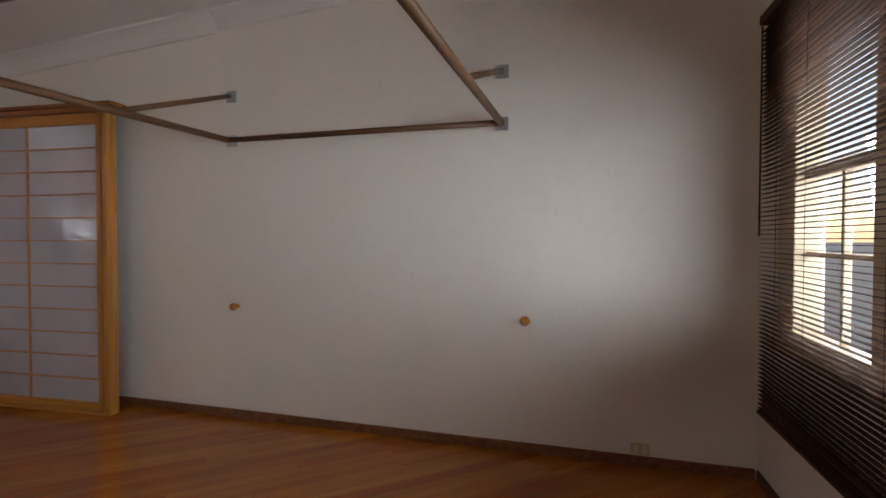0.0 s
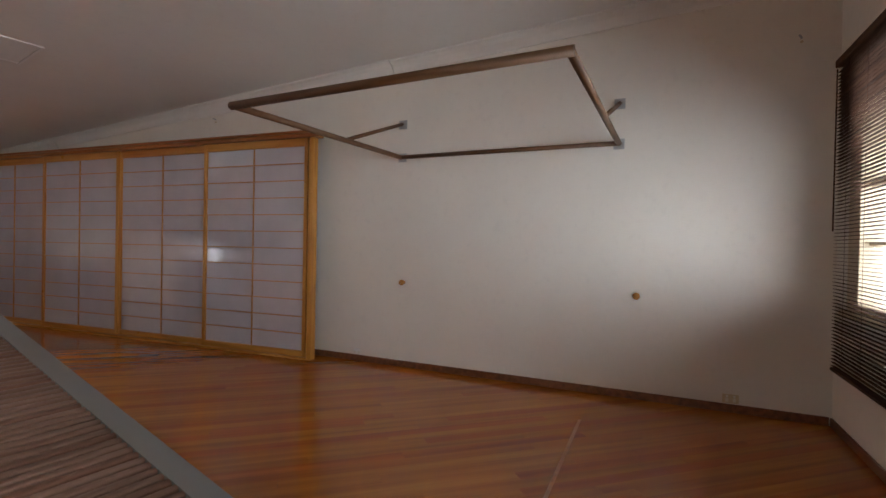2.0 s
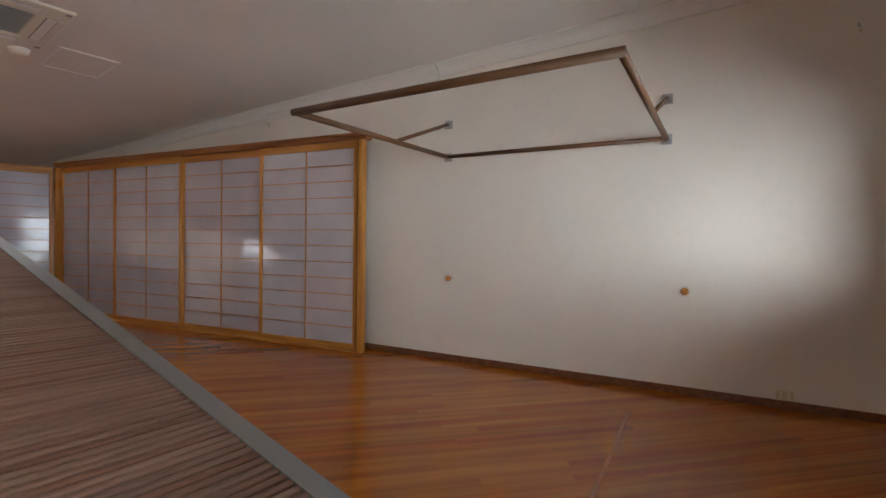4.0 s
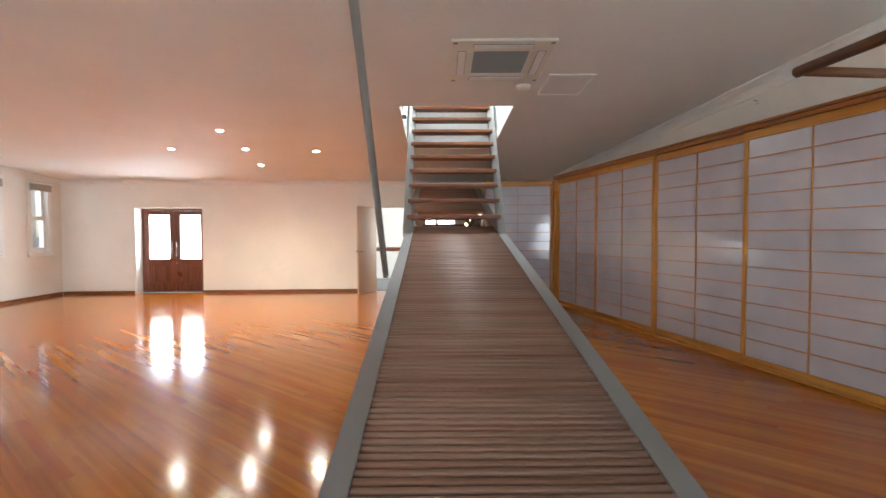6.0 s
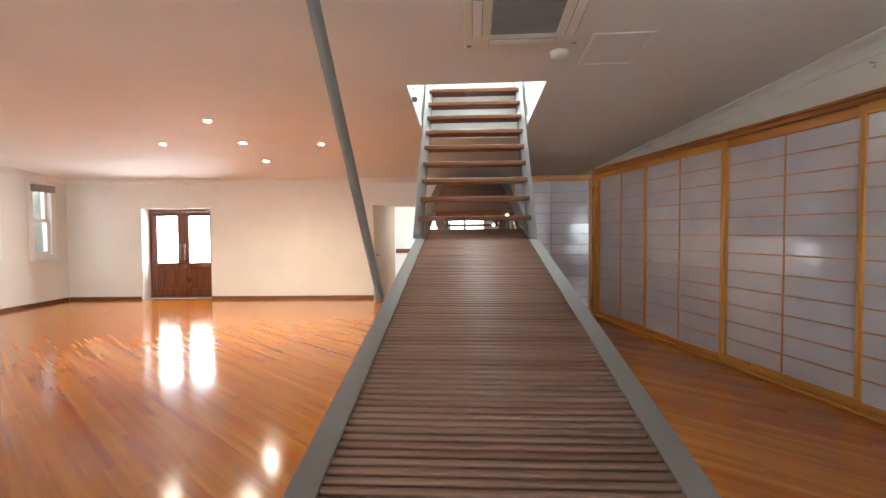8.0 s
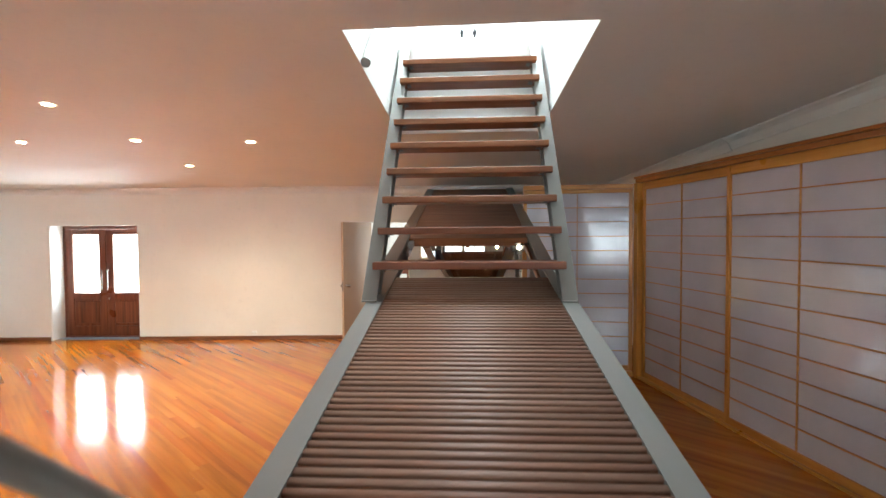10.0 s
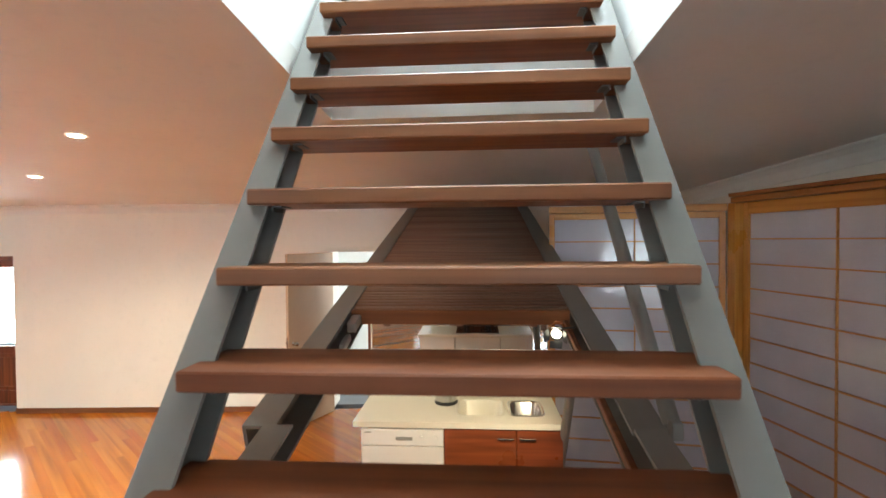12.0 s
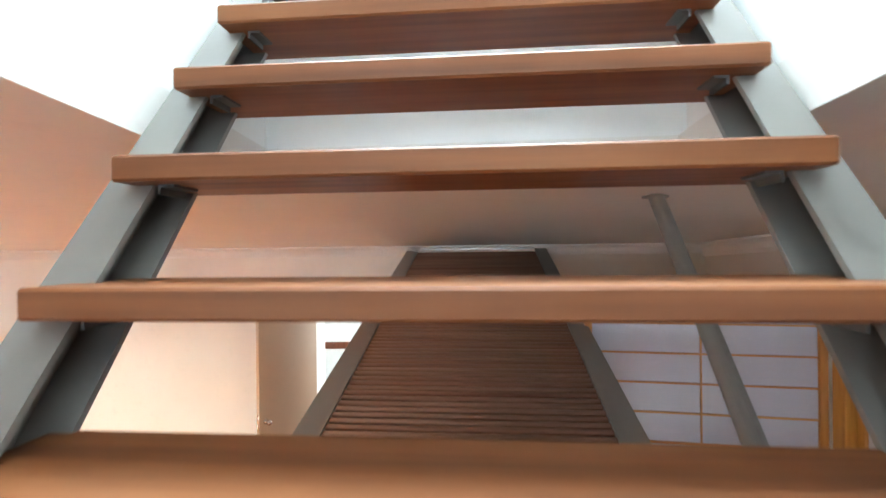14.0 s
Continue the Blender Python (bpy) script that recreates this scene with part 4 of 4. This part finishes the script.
def bowl(x0, x1, y0, y1, depth, mat, name, parent):
    bm = bmesh.new()
    rings = []
    seg = 28
    for grow, z in ((0.022, 0.0015), (0.020, 0.004), (0.004, 0.004), (-0.004, -0.006), (-0.016, -depth * 0.85), (-0.05, -depth), (-0.10, -depth - 0.002)):
        ring = []
        a, b = (x1 - x0) / 2 + grow, (y1 - y0) / 2 + grow
        for k in range(seg):
            t = 2 * math.pi * k / seg
            c, s_ = math.cos(t), math.sin(t)
            e = 0.42
            ring.append(bm.verts.new(((x0 + x1) / 2 + max(a, 0.004) * math.copysign(abs(c) ** e, c), (y0 + y1) / 2 + max(b, 0.004) * math.copysign(abs(s_) ** e, s_), z)))
        rings.append(ring)
    for r0, r1 in zip(rings, rings[1:]):
        for k in range(seg):
            bm.faces.new((r0[k], r0[(k + 1) % seg], r1[(k + 1) % seg], r1[k]))
    bm.faces.new(rings[-1])
    return part(name, bm, mat, parent, smooth=True)


sink = thing("kitchen_sink", Matrix.Translation((0, 0, BZ)), "steel double-bowl sink set in the cream worktop", "sink")
bowl(*S1, 0.16, LAMINATE, "large_bowl", sink)
bowl(*S2, 0.13, CHROME, "small_bowl", sink)
part("drain", tube(bmesh.new(), (0.21, 10.06, -0.158), (0.21, 10.06, -0.150), 0.022), BLACK, sink)
tap = thing("kitchen_tap", Matrix.Translation((0.33, 10.33, BZ)), "chrome mixer tap behind the sink", "tap")
part("body", tube(bmesh.new(), (0, 0, 0.0), (0, 0, 0.13), 0.018), CHROME, tap, smooth=False)
sp = tube(bmesh.new(), (0, 0, 0.115), (0.0, -0.15, 0.10), 0.010)
tube(sp, (0, -0.145, 0.10), (0, -0.145, 0.075), 0.009)
part("spout", sp, CHROME, tap)
part("lever", tube(bmesh.new(), (0, 0, 0.135), (0.06, -0.02, 0.155), 0.008), CHROME, tap)
part("cap", tube(bmesh.new(), (0, 0, 0.13), (0, 0, 0.15), 0.02), CHROME, tap)

dw = thing("dishwasher", Matrix.Translation((-0.45, BY0 + 0.02, 0)), "white dishwasher under the cream worktop", "dishwasher")
part("body", boxes([(-0.295, 0.295, 0.03, 0.60, 0.10, 0.858)]), ENAMEL, dw)
dr = part("door", boxes([(-0.295, 0.295, 0.0, 0.028, 0.12, 0.72)], 0.006), ENAMEL, dw)
cp = part("control_panel", boxes([(-0.295, 0.295, -0.006, 0.028, 0.724, 0.845)], 0.006), ENAMEL, dw)
part("handle_recess", boxes([(-0.045, 0.075, -0.012, -0.0065, 0.765, 0.79)], 0.002), GREYPLASTIC, cp)
for x in (0.14, 0.235):
    part("dial", tube(bmesh.new(), (x, -0.022, 0.785), (x, -0.0065, 0.785), 0.018), ENAMEL, cp)
part("badge", boxes([(-0.27, -0.22, -0.0075, -0.0062, 0.815, 0.823)]), GREYPLASTIC, cp)
part("kick_plate", boxes([(-0.295, 0.295, 0.05, 0.06, 0.0, 0.10)]), BLACK, dw)

cab = thing("sink_cabinet", Matrix.Translation((0.265, BY0 + 0.02, 0)), "cherry-red timber cabinet below the sink", "cabinet")
part("body", boxes([(-0.415, 0.415, 0.025, 0.60, 0.10, 0.70), (-0.415, 0.415, 0.025, 0.10, 0.70, 0.857)]), CABINET, cab)
for k, (a, b) in enumerate(((-0.415, 0.09), (0.094, 0.415))):
    d = part("door", boxes([(a, b - 0.002, 0.0, 0.022, 0.12, 0.85)], 0.003), CABINET, cab)
    hx = b - 0.075 if k == 0 else a + 0.075
    h = tube(bmesh.new(), (hx - 0.055, -0.022, 0.79), (hx + 0.055, -0.022, 0.79), 0.006, seg=10)
    for x in (hx - 0.045, hx + 0.045):
        tube(h, (x, -0.022, 0.79), (x, 0.0, 0.79), 0.004, seg=8)
    part("handle", h, BLACK, d, "dark bar handle")
part("kick_plate", boxes([(-0.415, 0.415, 0.05, 0.06, 0.0, 0.10)]), BLACK, cab)

kettle = thing("kettle", Matrix.Translation((-0.158, 10.16, BZ)) @ Matrix.Scale(1.13, 4), "brushed steel electric kettle with a black handle", "kettle")
part("base", lathe(bmesh.new(), [(0.0, 0.001), (0.080, 0.001), (0.082, 0.012), (0.074, 0.018), (0.0, 0.018)]), BLACK, kettle, smooth=True)
part("jug", lathe(bmesh.new(), [(0.0, 0.019), (0.076, 0.019), (0.077, 0.03), (0.070, 0.12), (0.060, 0.20), (0.056, 0.215), (0.0, 0.216)], 36), CHROME, kettle, smooth=True)
part("lid", lathe(bmesh.new(), [(0.050, 0.216), (0.048, 0.226), (0.02, 0.234), (0.0, 0.235)]), CHROME, kettle, smooth=True)
sp = bmesh.new()
prism(sp, [(-0.020, 0.165), (0.020, 0.165), (0.026, 0.213), (-0.026, 0.213)], "x", -0.085, -0.05)
part("spout", sp, CHROME, kettle)
h = bmesh.new()
arc = [Vector((0.052, 0, 0.222)), Vector((0.085, 0, 0.224)), Vector((0.108, 0, 0.20)), Vector((0.112, 0, 0.14)), Vector((0.098, 0, 0.075)), Vector((0.074, 0, 0.055))]
for a, b in zip(arc, arc[1:]):
    tube(h, a, b, 0.0115, seg=12)
    bmesh.ops.create_uvsphere(h, u_segments=10, v_segments=6, radius=0.0115, matrix=Matrix.Translation(b))
part("handle", h, BLACK, kettle, "black plastic handle")

power_point(Matrix.Translation((-0.615, BY1, 1.075)), "white double power point above the worktop", 0.115, 0.072, WHITE)

# island with the cooktop, under the gap of the ramp
ISY0, ISY1 = 7.42, 8.06
isl = thing("island_bench", Matrix.Translation((0.1, 7.74, 0)), "white kitchen island with a steel cooktop and oven", "kitchen island")
part("top", boxes([(-0.80, 0.75, -0.33, 0.33, 0.88, 0.92)], 0.004), LAMINATE, isl)
part("cupboard", boxes([(-0.78, -0.305, -0.31, 0.30, 0.0, 0.879)], 0.003), ENAMEL, isl)
part("cupboard", boxes([(0.305, 0.73, -0.31, 0.30, 0.0, 0.879)], 0.003), ENAMEL, isl)
ov = part("oven", boxes([(-0.298, 0.298, -0.31, 0.295, 0.08, 0.879)], 0.003), ENAMEL, isl)
part("oven_door", boxes([(-0.28, 0.28, 0.297, 0.315, 0.12, 0.68)], 0.004), BLACK, ov)
part("oven_handle", tube(bmesh.new(), (-0.24, 0.345, 0.70), (0.24, 0.345, 0.70), 0.010), CHROME, ov)
ck = thing("cooktop", Matrix.Translation((0.1, 7.74, 0.921)), "stainless steel four-burner cooktop with black trivets", "cooktop")
part("tray", boxes([(-0.29, 0.29, -0.25, 0.25, 0.0, 0.008)], 0.003), CHROME, ck)
for x in (-0.15, 0.15):
    for y in (-0.12, 0.12):
        b = part("burner", lathe(bmesh.new(), [(0.0, 0.02), (0.035, 0.02), (0.045, 0.012), (0.05, 0.0085)]), BLACK, ck, smooth=True)
        b.matrix_basis = Matrix.Translation((x, y, 0))
        t = boxes([(-0.10, 0.10, -0.004, 0.004, 0.024, 0.034), (-0.004, 0.004, -0.10, 0.10, 0.024, 0.034), (-0.10, -0.092, -0.004, 0.004, 0.008, 0.03), (0.092, 0.10, -0.004, 0.004, 0.008, 0.03)])
        t = part("trivet", t, BLACK, ck)
        t.matrix_basis = Matrix.Translation((x, y, 0))

# clip-on work lamp on the ramp's rail
LAMP = Vector((0.50, 8.93, 1.70))
aim = Vector((0.28, 8.20, 1.52))
lm = look(tuple(LAMP), tuple(aim)) @ Matrix.Scale(0.74, 4)
sl = thing("clip_lamp", lm, "lit black clip-on spot lamp with a copper coil", "spot lamp")
part("shade", lathe(bmesh.new(), [(0.020, 0.06), (0.030, 0.04), (0.034, -0.01), (0.045, -0.05), (0.043, -0.05), (0.030, -0.008), (0.022, 0.035)]), BLACK, sl, smooth=True)
part("bulb", lathe(bmesh.new(), [(0.0, -0.046), (0.026, -0.044), (0.034, -0.034), (0.024, 0.0), (0.0, 0.01)]), SPOTBULB, sl, "glowing bulb", smooth=True)
for k in range(4):
    bd = part("barn_door", boxes([(-0.042, 0.042, 0.0, 0.002, -0.11, -0.05)]), BLACK, sl)
    bd.matrix_basis = Matrix.Rotation(k * math.pi / 2, 4, "Z") @ Matrix.Translation((0, 0.045, 0)) @ Matrix.Translation((0, 0, -0.05)) @ Matrix.Rotation(radians(32), 4, "X") @ Matrix.Translation((0, 0, 0.05))
coil = bmesh.new()
prev = None
for k in range(61):
    t = k / 60 * 6 * math.pi
    p = Vector((0.042 * math.cos(t), 0.042 * math.sin(t), 0.045 + 0.055 * k / 60))
    if prev is not None:
        tube(coil, prev, p, 0.004, seg=6, caps=False)
    prev = p
part("coil", coil, COPPER, sl, "bright copper coil")
inv = lm.inverted()
cl = bmesh.new()
tube(cl, inv @ (LAMP + Vector((0, -0.03, 0.02))), inv @ (LAMP + Vector((0.09, -0.02, 0.03))), 0.008, seg=10)
part("clamp", cl, BLACK, sl)
spot = bpy.data.lights.new("clip_lamp_beam", "SPOT")
spot.energy, spot.color, spot.shadow_soft_size, spot.spot_size, spot.spot_blend = 40.0, (1.0, 0.77, 0.48), 0.02, radians(95), 0.6
so = new("clip_lamp_beam", spot)
so.matrix_world = look(tuple(LAMP + Vector((-0.08, -0.02, -0.09))), (-0.2, 9.9, 0.9))

# ---- floor boards ----
base = tagged(part("floor", prism(bmesh.new(), [tuple((middle + (c - middle) * 1.02).xy) for c in CORNERS], "z", -0.20, -0.021), SKIRT), "polished orange-brown diagonal timber floor boards", kind="structure")
BWID = 0.086
plank_bm = bmesh.new()
e = 0.00012
w2 = BWID / 2 - 0.0001
prism(plank_bm, [(-w2, -0.0195), (w2, -0.0195), (w2, -e), (w2 - e, 0), (-w2 + e, 0), (-w2, -e)], "x", -0.5, 0.5)
bmesh.ops.recalc_face_normals(plank_bm, faces=plank_bm.faces)
plank_me = bpy.data.meshes.new("floor_board")
plank_bm.to_mesh(plank_me)
plank_bm.free()
plank_me.materials.append(FLOOR)
rest_v, rest_f = [], []
sect = [(-w2, -0.0195), (w2, -0.0195), (w2, -e), (w2 - e, 0), (-w2 + e, 0), (-w2, -e)]
# boards run along ALONG, rows step along ACROSS; each row is clipped to the four walls
LAY = radians(5.0)
ALONG, ACROSS = Vector((math.cos(LAY + radians(135)), math.sin(LAY + radians(135)), 0)), Vector((math.cos(LAY + radians(45)), math.sin(LAY + radians(45)), 0))
rng = random.Random(7)
near = 0
lo, hi = min(c.dot(ACROSS) for c in CORNERS) - 0.1, max(c.dot(ACROSS) for c in CORNERS) + 0.1
rows_n = int((hi - lo) / BWID)
for r in range(rows_n):
    w = lo + (r + 0.5) * BWID
    t0, t1 = -99.0, 99.0
    for k in range(4):
        a, side = CORNERS[k], CORNERS[(k + 1) % 4] - CORNERS[k]
        n = Vector((-side.y, side.x, 0)).normalized()      # points into the room
        d0, d1 = n.dot(ACROSS * w - a) + 0.06, n.dot(ALONG)
        if d1 > 0:
            t0 = max(t0, -d0 / d1)
        else:
            t1 = min(t1, -d0 / d1)
    if t1 - t0 < 0.05:
        continue
    t = t0
    cut = rng.uniform(0.4, 2.6)
    while t < t1 - 1e-4:
        end = min(t + cut, t1)
        if t1 - end < 0.25:
            end = t1
        cut = rng.uniform(1.2, 3.2)
        mid_t, ln = (t + end) / 2, end - t - 0.0006
        at = ACROSS * w + ALONG * mid_t
        if -4.6 < at.x < 3.9 and 0.0 < at.y < 8.0 and near < 300:
            near += 1
            ob = new("floor_board", plank_me)
            ob.parent = base
            ob.matrix_basis = Matrix.Translation((at.x, at.y, 0)) @ Matrix.Rotation(LAY + radians(135), 4, "Z") @ Matrix.Diagonal((ln, 1, 1, 1))
        else:
            mm = Matrix.Translation((at.x, at.y, 0)) @ Matrix.Rotation(LAY + radians(135), 4, "Z")
            k = len(rest_v)
            for x in (-ln / 2, ln / 2):
                for p, q in sect:
                    rest_v.append(tuple(mm @ Vector((x, p, q))))
            rest_f.append((k + 3, k + 4, k + 10, k + 9))
            for a in (2, 4, 5, 1):
                b = (a + 1) % 6
                rest_f.append((k + a, k + b, k + 6 + b, k + 6 + a))
            rest_f.append((k, k + 1, k + 2, k + 3, k + 4, k + 5))
            rest_f.append((k + 11, k + 10, k + 9, k + 8, k + 7, k + 6))
        t = end
me = bpy.data.meshes.new("far_floor_boards")
me.from_pydata(rest_v, [], rest_f)
bm = bmesh.new()
bm.from_mesh(me)
bmesh.ops.recalc_face_normals(bm, faces=bm.faces)
bm.to_mesh(me)
bm.free()


def floor_rest():
    m = FLOOR.copy()
    m.name = "polished_floor_timber_joined"
    n, l = m.node_tree.nodes, m.node_tree.links
    for link in list(l):
        if link.from_node.type == "OBJECT_INFO":
            g_ = n.new("ShaderNodeNewGeometry")
            l.new(g_.outputs["Random Per Island"], link.to_socket)
    return m


me.materials.append(floor_rest())
ob = new("far_floor_boards", me)
ob.parent = base
tagged(ob, kind="stuff")
